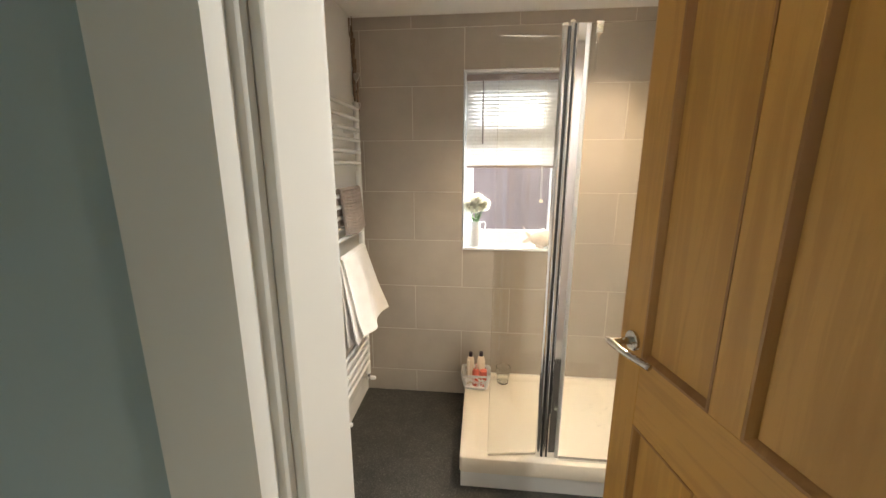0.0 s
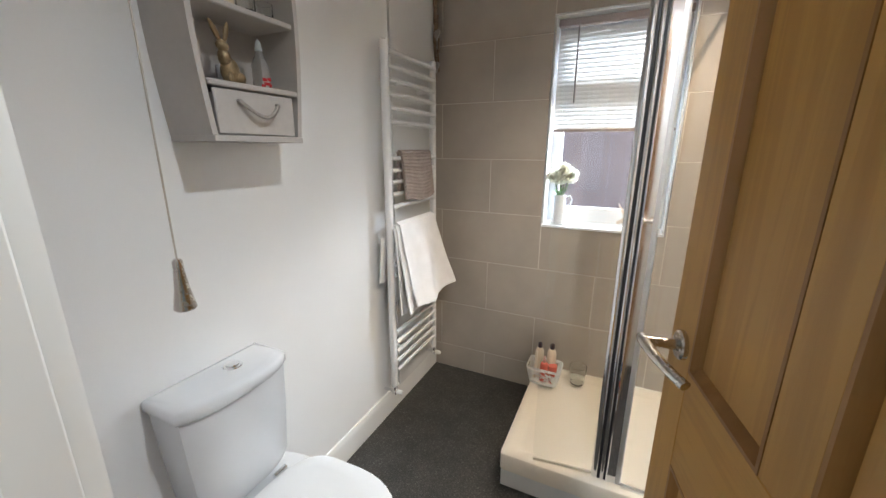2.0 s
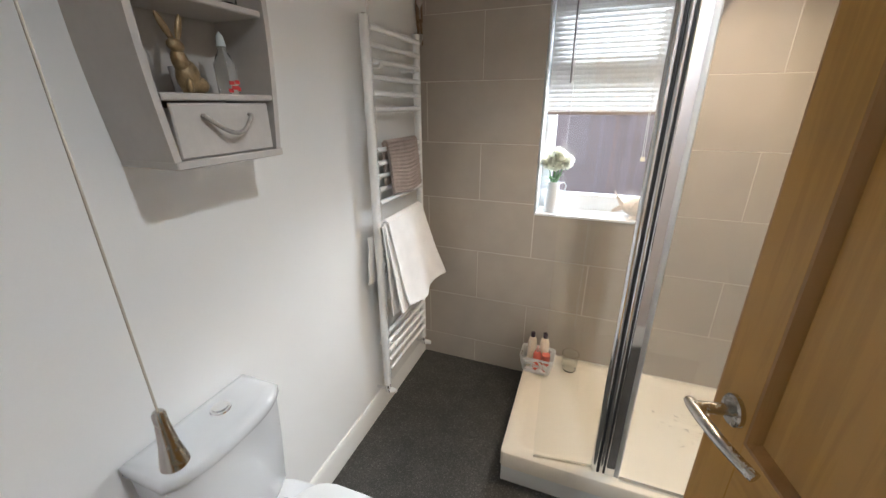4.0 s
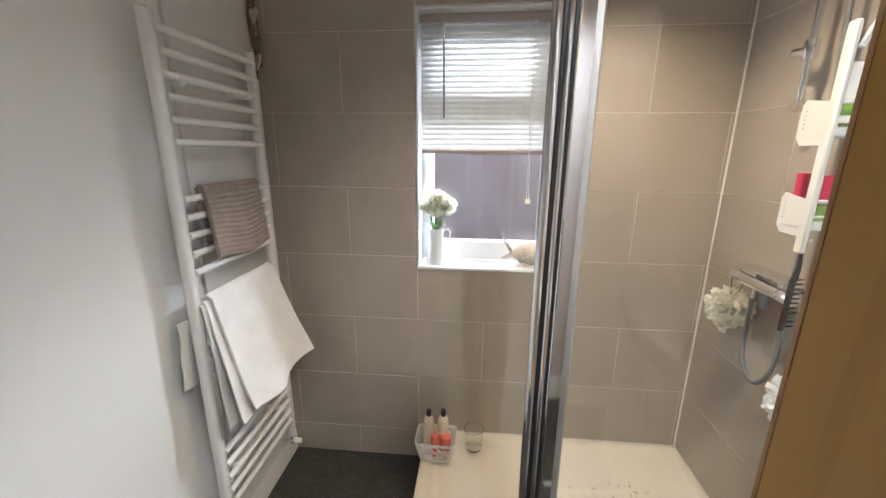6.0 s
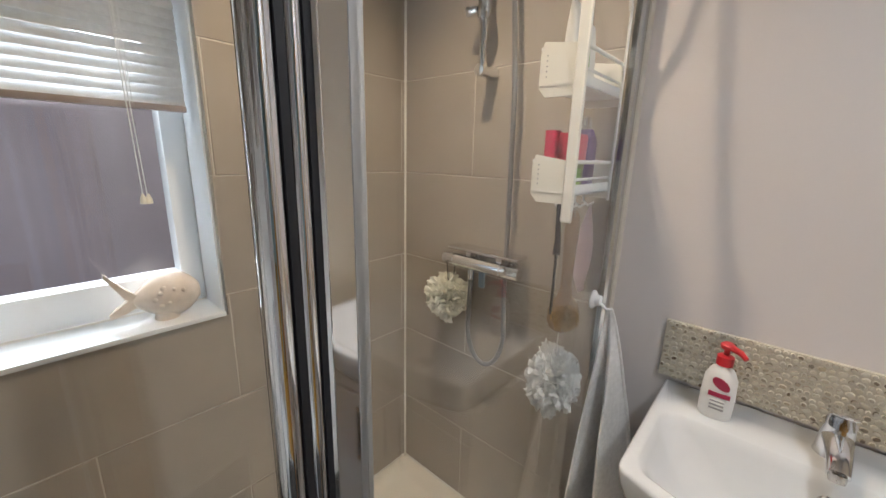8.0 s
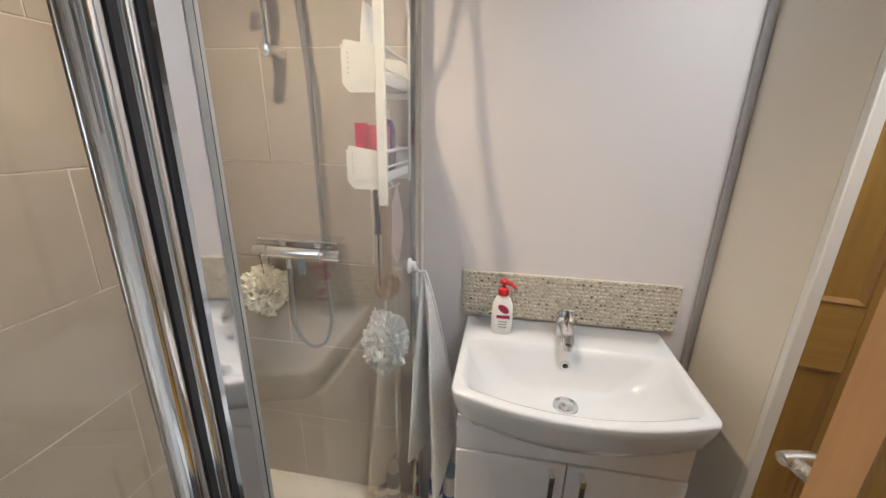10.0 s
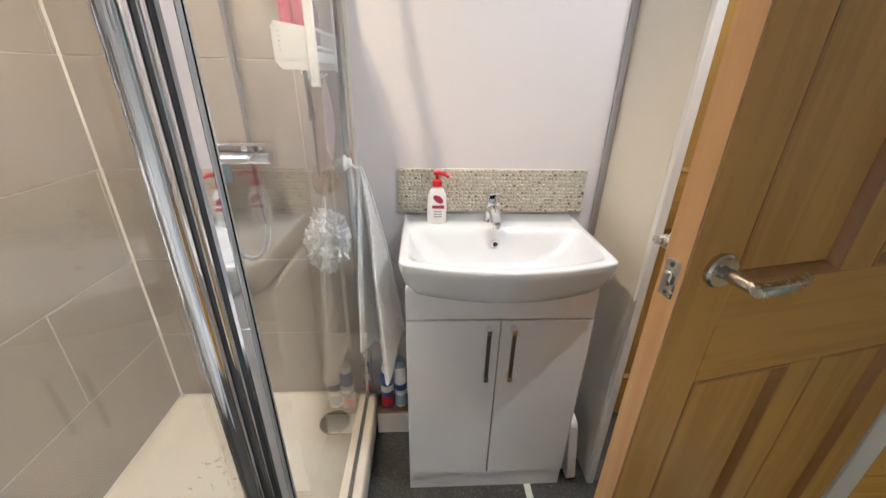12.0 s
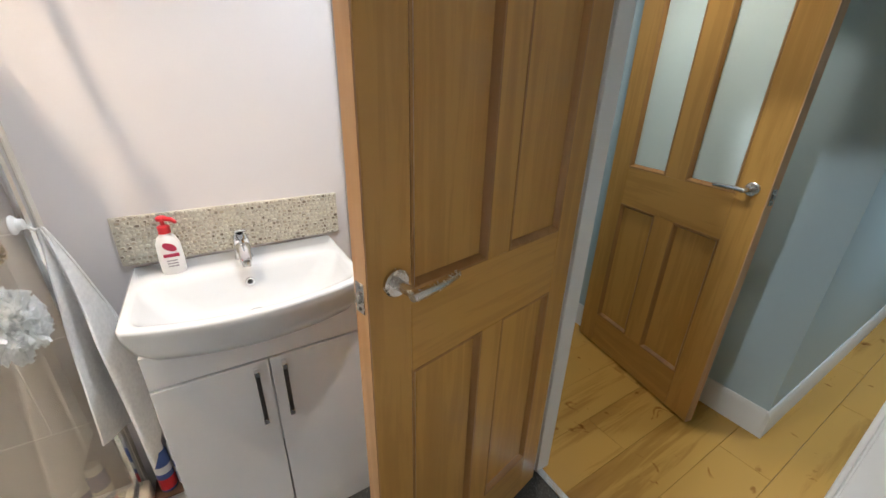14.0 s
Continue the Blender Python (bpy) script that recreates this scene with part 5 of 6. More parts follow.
body_brush()
pp = thing("pink_scrunch_bag", "pale pink clear pouch hanging below the caddy", "pouch", (1.030, 1.652, 1.10))
part("pouch", sheet(bmesh.new(), lambda u, v: (1.040 + (v - 0.5) * (0.012 + 0.085 * min(1, u * 1.6) * math.sin(0.5 + u * 2.4)), 1.650 + 0.014 * math.sin(u * 3.14) * math.cos(v * 6), 1.318 - 0.21 * u), 14, 10, 0.001), plain("pale_pink_film", (0.86, 0.70, 0.71), 0.3, transmission=0.75, ior=1.1, bump=0.0), pp)


def hung_towel():
    h = thing("suction_hook", "round white suction hook on the shower glass", "hook", (1.031, 1.597, 1.10))
    part("disc", lathe(bmesh.new(), [(0, 0), (0.022, 0), (0.022, 0.004), (0.014, 0.010), (0.012, 0.020), (0, 0.022)], (1.031, GY + 0.0022, 1.100), 24, Matrix.Rotation(radians(90), 4, "X")), PLASTIC_WHITE, h)
    part("peg", tubed([(1.031, 1.596, 1.096), (1.031, 1.579, 1.082), (1.031, 1.567, 1.088)], 0.004, steps=8), PLASTIC_WHITE, h)
    def f(u, v):
        """Gathered at the peg and spreading outwards from the glass; u runs down, v away from the glass."""
        spread = 0.010 + 0.118 * u ** 0.8
        x = 1.028 - 0.018 * u + (0.012 + 0.078 * u ** 0.8) * math.sin(v * 9.0 - 0.9) * min(1, u * 2.5) + 0.008 * noise.noise(Vector((v * 5, u * 4, 2.0)))
        y = 1.594 - v * spread * 1.05 - 0.018 * (1 - u) + 0.006 * noise.noise(Vector((v * 4, u * 5, 7.0))) * u * v
        low = 0.585 + 0.155 * min(1.0, v / 0.48) - 0.125 * max(0.0, (v - 0.48) / 0.52)
        return (x, y, 1.088 - u * low)
    t = thing("hand_towel", "white hand towel hanging in folds from the hook", "towel", (1.026, 1.56, 0.43))
    part("cloth", sheet(bmesh.new(), f, 40, 60, 0.004), TOWEL_THIN, t, smooth=70)


hung_towel()


def toiletry_basket():
    b = thing("lattice_basket", "white openwork plastic basket on the shower tray", "basket", (-0.005, 2.19, TZ))
    cx, cy, h = -0.005, 2.190, 0.105
    w0, d0, w1, d1 = 0.142, 0.100, 0.182, 0.134
    ring = lambda f, z, g=0.0: rounded(w0 + (w1 - w0) * f - g, d0 + (d1 - d0) * f - g, 0.022, 5, z, cx, cy)
    part("base", loft(bmesh.new(), [ring(0, TZ), ring(0.14, TZ + 0.015)]), PLASTIC_WHITE, b)
    bm = bmesh.new()
    loft(bm, [ring(0.86, TZ + 0.090), ring(1, TZ + h), ring(1, TZ + h, 0.004), ring(0.86, TZ + 0.090, 0.004), ring(0.86, TZ + 0.090)], cap=False)
    part("rim", bm, PLASTIC_WHITE, b)
    bm = bmesh.new()
    rnd = random.Random(12)
    def at(s, f):
        rg = ring(f, TZ + h * f)
        n = len(rg)
        i = int(s % 1 * n)
        p, q = Vector(rg[i]), Vector(rg[(i + 1) % n])
        return p.lerp(q, s % 1 * n - i)
    for k in range(130):
        s, ds, f0, f1 = rnd.random(), rnd.uniform(-0.07, 0.07), rnd.choice((0.08, 0.3)), rnd.choice((0.7, 0.92))
        tube(bm, [at(s + ds * u, f0 + (f1 - f0) * u) for u in (0, 0.33, 0.66, 1)], 0.0040, steps=6, flat=0.5)
    part("lattice", bm, PLASTIC_WHITE, b)
    for n, (dx, dy, r, hh, mat, cap) in enumerate(((-0.035, 0.018, 0.023, 0.20, LOTION, PLASTIC_DARK), (0.030, 0.020, 0.024, 0.205, LOTION, PLASTIC_DARK))):
        p = (cx + dx, cy + dy, TZ + 0.015)
        o = thing("lotion_bottle", "cream lotion bottle with a dark plum cap", "bottle", p, group="bottles in the basket")
        part("body", lathe(bmesh.new(), [(0, 0), (r, 0), (r * 1.04, 0.01), (r * 1.04, hh * 0.72), (r * 0.8, hh * 0.83), (r * 0.45, hh * 0.88), (0, hh * 0.88)], p, 20), mat, o)
        part("cap", lathe(bmesh.new(), [(0, hh * 0.86), (r * 0.52, hh * 0.86), (r * 0.50, hh), (0, hh * 1.01)], p, 16), cap, o, "dark plum cap")
    p = (cx + 0.0, cy - 0.018, TZ + 0.015)
    o = thing("pump_soap", "coral red bottle with a pale pink pump", "bottle", p)
    part("body", lathe(bmesh.new(), [(0, 0), (0.021, 0), (0.022, 0.09), (0.017, 0.105), (0.008, 0.11), (0, 0.11)], p, 18), PLASTIC_CORAL, o)
    part("pump", tube(lathe(bmesh.new(), [(0, 0.108), (0.009, 0.108), (0.008, 0.125), (0.003, 0.127), (0.003, 0.14), (0, 0.14)], p, 14), [(p[0], p[1] + 0.004, p[2] + 0.14), (p[0], p[1] - 0.016, p[2] + 0.139)], 0.0045, steps=8), plain("pale_pink_plastic", (0.72, 0.42, 0.36), 0.35), o)
    p = (cx + 0.045, cy - 0.018, TZ + 0.015)
    o = thing("coral_tub", "translucent coral tub leaning in the basket", "tub", p)
    part("body", lathe(bmesh.new(), [(0, 0), (0.020, 0), (0.023, 0.10), (0.021, 0.10), (0, 0.096)], p, 18), PLASTIC_CORAL, o)
    p = (cx - 0.05, cy - 0.012, TZ + 0.015)
    o = thing("tooth_paste_tube", "thin pale tube standing in the basket", "tube", p)
    part("body", tubed([p, (p[0] + 0.004, p[1] + 0.004, p[2] + 0.16)], [0.010, 0.006], steps=10), PLASTIC_CREAM, o)
    bottle("glass_tumbler", "clear glass mug standing on the shower tray", "glass", (0.165, 2.245, TZ), [(0, 0), (0.034, 0), (0.037, 0.006), (0.044, 0.105), (0.042, 0.105), (0.035, 0.010), (0, 0.010)], GLASS, steps=32)


toiletry_basket()


# ---- window sill things ----
def jug():
    p = (-0.028, YW + 0.058, WZ0)
    j = thing("jug", "white enamel jug standing on the window sill", "jug", p)
    part("body", lathe(bmesh.new(), [(0, 0), (0.037, 0), (0.040, 0.004), (0.038, 0.05), (0.032, 0.11), (0.030, 0.135), (0.035, 0.160), (0.0335, 0.160), (0.0285, 0.135), (0.030, 0.1), (0.035, 0.01), (0, 0.008)], p, 28), CERAMIC, j)
    part("spout", loft(bmesh.new(), [[(p[0] - 0.030 - f * 0.016, p[1] + w * (1 - f) * 0.9, p[2] + 0.148 + f * 0.014 + h) for w, h in ((-0.014, 0.006), (0, -0.010), (0.014, 0.006))] for f in (0.0, 0.6, 0.98)], cap=False), CERAMIC, j)
    part("handle", tubed([(p[0] + 0.031, p[1], p[2] + 0.150), (p[0] + 0.052, p[1], p[2] + 0.158), (p[0] + 0.062, p[1], p[2] + 0.140), (p[0] + 0.055, p[1], p[2] + 0.105), (p[0] + 0.037, p[1], p[2] + 0.075)], 0.0045, steps=8), CERAMIC, j)
    f = thing("flower_bunch", "bunch of ivory carnations standing in the jug", "flowers", (p[0], p[1], WZ0 + 0.02))
    rnd = random.Random(7)
    stems = bmesh.new()
    for k, (dx, dy, dz, r) in enumerate(((-0.044, 0.0, 0.258, 0.042), (0.000, -0.014, 0.288, 0.045), (0.040, 0.004, 0.262, 0.042), (-0.010, -0.012, 0.246, 0.040), (0.018, 0.014, 0.276, 0.040))):
        c = Vector((p[0] + dx + 0.01, p[1] + dy * 0.6, WZ0 + dz))
        bm = bmesh.new()
        for i in range(130):
            d = Vector((rnd.gauss(0, 1), rnd.gauss(0, 1), rnd.gauss(0.25, 1))).normalized()
            a = d.orthogonal().normalized()
            b = d.cross(a)
            w, rr, ph = r * rnd.uniform(0.28, 0.46), r * rnd.uniform(0.7, 1.0), rnd.uniform(0, 6)
            rows = []
            for q in range(5):
                u = q / 4 - 0.5
                rows.append([bm.verts.new(c + d * (rr * g + (0.10 * r * math.cos(u * 9 + ph) if g > 0.9 else 0)) + (a * u * 2 * w + b * 0.25 * w * math.sin(u * 10 + ph)) * (0.3 + 0.7 * g)) for g in (0.35, 0.72, 1.0)])
            for q in range(4):
                for s in range(2):
                    bm.faces.new((rows[q][s], rows[q + 1][s], rows[q + 1][s + 1], rows[q][s + 1]))
        made = bmesh.ops.create_icosphere(bm, subdivisions=2, radius=r * 0.66)["verts"]
        bmesh.ops.translate(bm, vec=c, verts=made)
        part("bloom", bm, PETAL, f, "frilled ivory bloom", smooth=80)
        part("stem", tubed([(p[0] + dx * 0.1, p[1] + dy * 0.1, WZ0 + 0.02), (p[0] + dx * 0.35, p[1] + dy * 0.3, WZ0 + 0.16), c], 0.0032, steps=7), LEAF, f)
    for k in range(7):
        a = rnd.uniform(0, 6.3)
        q = Vector((p[0] + 0.012 * math.cos(a), p[1] + 0.012 * math.sin(a), WZ0 + 0.155))
        tip = q + Vector((0.035 * math.cos(a), 0.028 * math.sin(a), rnd.uniform(0.02, 0.06)))
        mid = (q + tip) / 2 + Vector((0, 0, 0.012))
        s = Vector((-math.sin(a), math.cos(a), 0)) * 0.008
        bm = bmesh.new()
        v = [bm.verts.new(x) for x in (q, mid - s, tip, mid + s, mid + Vector((0, 0, 0.004)))]
        for i in range(4):
            bm.faces.new((v[i], v[(i + 1) % 4], v[4]))
        part("leaf", bm, LEAF, f)


jug()


def fish():
    """A glazed pottery fish as one plain shape."""
    x, y, z = 0.365, YW + 0.058, WZ0
    bm = bmesh.new()
    rings = []
    for k in range(15):
        u = k / 14
        cxk = x + 0.078 - 0.135 * u
        hgt = 0.057 * math.sin(math.pi * (0.06 + 0.86 * u) ** 0.8) + 0.002
        wid = 0.036 * math.sin(math.pi * (0.06 + 0.86 * u) ** 0.8) + 0.002
        rings.append([(cxk, y + wid * math.cos(2 * math.pi * i / 18), z + 0.056 + hgt * math.sin(2 * math.pi * i / 18) * (1.0 if math.sin(2 * math.pi * i / 18) > 0 else 0.92)) for i in range(18)])
    loft(bm, rings)
    for tip in (0.128, 0.030):
        loft(bm, [[(x - 0.046, y + dy, z + 0.058 + dz) for dy, dz in ((-0.010, -0.012), (0.010, -0.012), (0.010, 0.012), (-0.010, 0.012))],
                  [(x - 0.070, y + dy, z + 0.060 + (tip - 0.07) * 0.35 + dz) for dy, dz in ((-0.008, -0.013), (0.008, -0.013), (0.008, 0.013), (-0.008, 0.013))],
                  [(x - 0.100, y + dy, z + tip + dz) for dy, dz in ((-0.004, -0.006), (0.004, -0.006), (0.004, 0.006), (-0.004, 0.006))]])
    lathe(bm, [(0, 0), (0.026, 0), (0.022, 0.022), (0, 0.022)], (x + 0.005, y, z), 18)
    for i in range(9):
        a = i * 2.4
        lathe(bm, [(0, 0.005), (0.004, 0.003), (0.006, 0), (0, 0)], (x + 0.005 + 0.034 * math.cos(a) * (0.5 + i / 16), y - 0.0335, z + 0.062 + 0.026 * math.sin(a) * (0.5 + i / 16)), 8, Matrix.Rotation(radians(90), 4, "X"))
    solo("fish_ornament", bm, SHELL, "pale glazed pottery fish ornament on the window sill", "ornament", smooth=60)


fish()


# ---- vanity unit and basin ----
VC = 1.176


def vanity():
    v = thing("vanity_unit", "white gloss vanity cupboard with two doors on a plinth", "cabinet", (0.97, VC, 0.0))
    y0, y1 = VC - 0.264, VC + 0.264
    part("plinth", boxed(0.818, XR - 0.002, y0, y1, 0.0, 0.078, bevel=0.001), GLOSS_UNIT, v)
    bm = bmesh.new()
    box(bm, 0.832, XR - 0.018, y0, y0 + 0.016, 0.080, 0.80)
    box(bm, 0.832, XR - 0.018, y1 - 0.016, y1, 0.080, 0.80)
    box(bm, 0.832, XR - 0.018, y0 + 0.016, y1 - 0.016, 0.080, 0.096)
    box(bm, XR - 0.026, XR - 0.018, y0 + 0.016, y1 - 0.016, 0.096, 0.755)
    part("carcass", bm, GLOSS_UNIT, v)
    part("top_filler", boxed(0.816, 0.832, y0, y1, 0.716, 0.812, bevel=0.001), GLOSS_UNIT, v)
    for a, b, h in ((y0, VC - 0.0015, VC - 0.035), (VC + 0.0015, y1, VC + 0.035)):
        d = part("door", boxed(0.812, 0.830, a, b, 0.082, 0.712, bevel=0.0015), GLOSS_UNIT, v)
        bar = part("handle", boxed(0.784, 0.792, h - 0.0055, h + 0.0055, 0.516, 0.698, bevel=0.001), DARK_METAL, d, "flat dark bar handle")
        for z in (0.524, 0.690):
            part("handle_foot", boxed(0.7835, 0.812, h - 0.007, h + 0.007, z - 0.009, z + 0.009, bevel=0.0015), CHROME, d, "chrome handle end")


vanity()


def basin():
    b = thing("wash_basin", "white ceramic wash basin with a bowed front", "basin", (0.95, VC, 0.76))
    def ring(z, xf, xb, half, bow, r=0.018, rb=0.004):
        """One level outline: bowed front, rounded corners, straight sides and back."""
        out = []
        s1 = 1 - r / half
        x1 = xf - bow * (1 - s1 * s1)
        for side in (1, -1):
            arc = []
            for k in range(5):
                a = math.pi / 2 * k / 5
                arc.append((xf + r - (xf + r - x1) * math.sin(a), VC + side * (half - r + r * math.cos(a)), z))
            back = []
            for k in range(5):
                a = math.pi / 2 * k / 4
                back.append((xb - rb + rb * math.cos(a), VC + side * (half - rb + rb * math.sin(a)), z))
            flank = [(xb - rb + (xf + r - xb + rb) * k / 5, VC + side * half, z) for k in range(1, 5)]
            run = back + flank + arc
            if side == 1:
                out += run + [(xf - bow * (1 - (s1 * (1 - k / 12)) ** 2), VC + half * s1 * (1 - k / 12), z) for k in range(25)]
            else:
                out += run[::-1]
        return out
    xw = XR - 0.003
    rings = [ring(0.7730, 0.885, xw, 0.175, 0.045, 0.07), ring(0.7790, 0.862, xw, 0.2090, 0.050, 0.07), ring(0.8060, 0.812, xw, 0.2490, 0.055, 0.04), ring(0.8460, 0.786, xw, 0.2660, 0.055, 0.025),
             ring(0.8860, 0.777, xw, 0.2750, 0.055), ring(0.9060, 0.774, xw, 0.2770, 0.055), ring(0.9110, 0.775, xw, 0.2765, 0.055), ring(0.9132, 0.779, xw - 0.001, 0.2730, 0.055),
             ring(0.9132, 0.793, 1.010, 0.2590, 0.054, 0.03, 0.03), ring(0.9100, 0.799, 1.004, 0.2540, 0.053, 0.035, 0.035), ring(0.8910, 0.808, 0.995, 0.2450, 0.050, 0.045, 0.045), ring(0.8530, 0.824, 0.984, 0.216, 0.042, 0.06, 0.06),
             ring(0.8170, 0.845, 0.972, 0.178, 0.030, 0.06, 0.06), ring(0.8010, 0.868, 0.955, 0.120, 0.015, 0.04, 0.04), ring(0.7975, 0.898, 0.935, 0.035, 0.002, 0.017, 0.017)]
    part("bowl", loft(bmesh.new(), rings), CERAMIC, b, smooth=55)
    part("overflow_ring", lathe(bmesh.new(), [(0, 0.0015), (0.006, 0.0015), (0.0075, 0.004), (0.012, 0.0035), (0.0135, 0), (0, 0)], (0.9855, VC, 0.869), 24, Matrix.Rotation(radians(-82), 4, "Y")), CHROME, b, "chrome overflow ring")
    # solid dark disc in the ring paints the shade inside the overflow
    part("overflow_shade", lathe(bmesh.new(), [(0, 0.0022), (0.0062, 0.0022), (0.0062, 0.001), (0, 0.001)], (0.9855, VC, 0.869), 16, Matrix.Rotation(radians(-82), 4, "Y")), DARK_SEAL, b, "dark disc for the shade in the overflow hole")
    w = part("waste", lathe(bmesh.new(), [(0, 0.006), (0.012, 0.007), (0.018, 0.005), (0.021, 0.002), (0.030, 0.004), (0.032, 0), (0, 0)], (0.915, VC, 0.798), 28), CHROME, b, "chrome pop-up waste")


basin()


def tap():
    t = thing("mixer_tap", "short chrome basin mixer tap with a lever on top", "tap", (1.068, VC, 0.913))
    x, z = 1.068, 0.913
    part("body", tubed([(x + 0.004, VC, z), (x + 0.004, VC, z + 0.012), (x + 0.002, VC, z + 0.030), (x - 0.004, VC, z + 0.055), (x - 0.008, VC, z + 0.070)], [0.0255, 0.0235, 0.0225, 0.0225, 0.021], steps=24), CHROME, t)
    part("spout", tubed([(x - 0.004, VC, z + 0.040), (x - 0.034, VC, z + 0.044), (x - 0.066, VC, z + 0.034), (x - 0.092, VC, z + 0.020)], [0.021, 0.0195, 0.0165, 0.0150], steps=20, flat=0.85), CHROME, t)
    part("aerator", lathe(bmesh.new(), [(0, 0), (0.0105, 0), (0.0118, 0.006), (0.0118, 0.014), (0, 0.014)], (x - 0.092, VC, z + 0.008), 18, Matrix.Rotation(radians(14), 4, "Y")), STEEL, t)
    lever = [(0.020, 0.010, 0.070, 0.014), (0.012, 0.020, 0.074, 0.018), (-0.010, 0.0215, 0.080, 0.016), (-0.032, 0.018, 0.090, 0.011), (-0.050, 0.013, 0.099, 0.008), (-0.056, 0.006, 0.102, 0.005)]
    part("lever", loft(bmesh.new(), [[(x + dx, VC + w * math.cos(2 * math.pi * k / 16), z + zz + hh * (0.5 + 0.5 * math.sin(2 * math.pi * k / 16))) for k in range(16)] for dx, w, zz, hh in lever]), CHROME, t, smooth=60)
    part("temperature_mark", boxed(x - 0.0335, x - 0.0315, VC - 0.005, VC + 0.005, z + 0.098, z + 0.101), GREY_TRIM, t)


tap()


def soap():
    p = (1.052, 1.350, 0.913)
    s = thing("soap_dispenser", "white handwash bottle with a red pump on the basin", "soap dispenser", p)
    def oval(z, a, b):
        return [(p[0] + 0.92 * b * math.cos(2 * math.pi * k / 24), p[1] + 0.92 * a * math.sin(2 * math.pi * k / 24), p[2] + 0.92 * z) for k in range(24)]
    part("bottle", loft(bmesh.new(), [oval(0, 0.028, 0.018), oval(0.004, 0.031, 0.020), oval(0.05, 0.032, 0.021), oval(0.095, 0.030, 0.020), oval(0.115, 0.022, 0.017), oval(0.122, 0.013, 0.012), oval(0.128, 0.012, 0.012)]), PLASTIC_WHITE, s, smooth=60)
    collar = part("collar", lathe(bmesh.new(), [(0, 0.116), (0.0145, 0.116), (0.0145, 0.134), (0.009, 0.138), (0, 0.138)], p, 20), PLASTIC_RED, s, "red collar")
    part("pump_head", tube(lathe(bmesh.new(), [(0, 0.137), (0.005, 0.137), (0.005, 0.149), (0.012, 0.151), (0.013, 0.158), (0.009, 0.162), (0, 0.162)], p, 18), [(p[0], p[1], p[2] + 0.156), (p[0] - 0.020, p[1] - 0.022, p[2] + 0.156), (p[0] - 0.028, p[1] - 0.032, p[2] + 0.149)], [0.007, 0.0058, 0.0045], steps=10), PLASTIC_RED, s, "red pump head")
    x = p[0] - 0.0200
    wine = plain("wine_red_ink", (0.34, 0.02, 0.06), 0.4, bump=0.0)
    bm = bmesh.new()
    loft(bm, [[(x + d, p[1] - 0.003 + 0.015 * math.cos(2 * math.pi * k / 20), p[2] + 0.080 + 0.011 * math.sin(2 * math.pi * k / 20) + 0.006 * math.cos(2 * math.pi * k / 20)) for k in range(20)] for d in (0.004, 0.0)])
    part("emblem", bm, wine, s, "dark red oval emblem")
    part("word_bar", boxed(x, x + 0.003, p[1] - 0.021, p[1] + 0.015, p[2] + 0.052, p[2] + 0.061), wine, s)
    for z in (0.024, 0.032, 0.040):
        part("text_line", boxed(x + 0.0004, x + 0.003, p[1] - 0.014, p[1] + 0.010, p[2] + z, p[2] + z + 0.003), GREY_TRIM, s)


soap()


def splashback():
    s = thing("pebble_splashback", "splashback of small sliced pebbles set in pale grout", "splashback", (XR, 1.164, 0.91))
    y0, y1, z0, z1 = 0.864, 1.472, 0.922, 1.062
    part("bed", boxed(1.131, XR - 0.0005, y0, y1, z0, z1, bevel=0.001), STUCCO, s)
    bm = bmesh.new()
    rnd = random.Random(21)
    y = y0
    rows = 12
    step = (z1 - z0) / rows
    for r in range(rows):
        y = y0 + rnd.uniform(0.0, 0.006)
        while y < y1 - 0.006:
            w = rnd.choice((0.008, 0.010, 0.011, 0.013, 0.015)) * 0.5
            if y + 2 * w > y1:
                break
            h = step * rnd.uniform(0.36, 0.50)
            cy, cz = y + w, z0 + step * (r + 0.5) + rnd.uniform(-0.0012, 0.0012)
            tilt = rnd.uniform(-0.5, 0.5)
            outer, inner = [], []
            for k in range(8):
                a = 2 * math.pi * k / 8
                dy, dz = w * math.cos(a), h * math.sin(a)
                ry, rz = dy * math.cos(tilt) - dz * math.sin(tilt), dy * math.sin(tilt) + dz * math.cos(tilt)
                outer.append((1.1315, cy + ry, cz + rz))
                inner.append((1.1278, cy + ry * 0.72, cz + rz * 0.72))
            va, vb = [bm.verts.new(q) for q in outer], [bm.verts.new(q) for q in inner]
            for k in range(8):
                bm.faces.new((va[k], va[(k + 1) % 8], vb[(k + 1) % 8], vb[k]))
            bm.faces.new(vb)
            y += 2 * w + rnd.uniform(0.0006, 0.002)
    tagged(part("pebble_facing", bm, PEBBLE, s, "small sliced pebbles in cream, tan and brown", smooth=60), kind="stuff")


splashback()

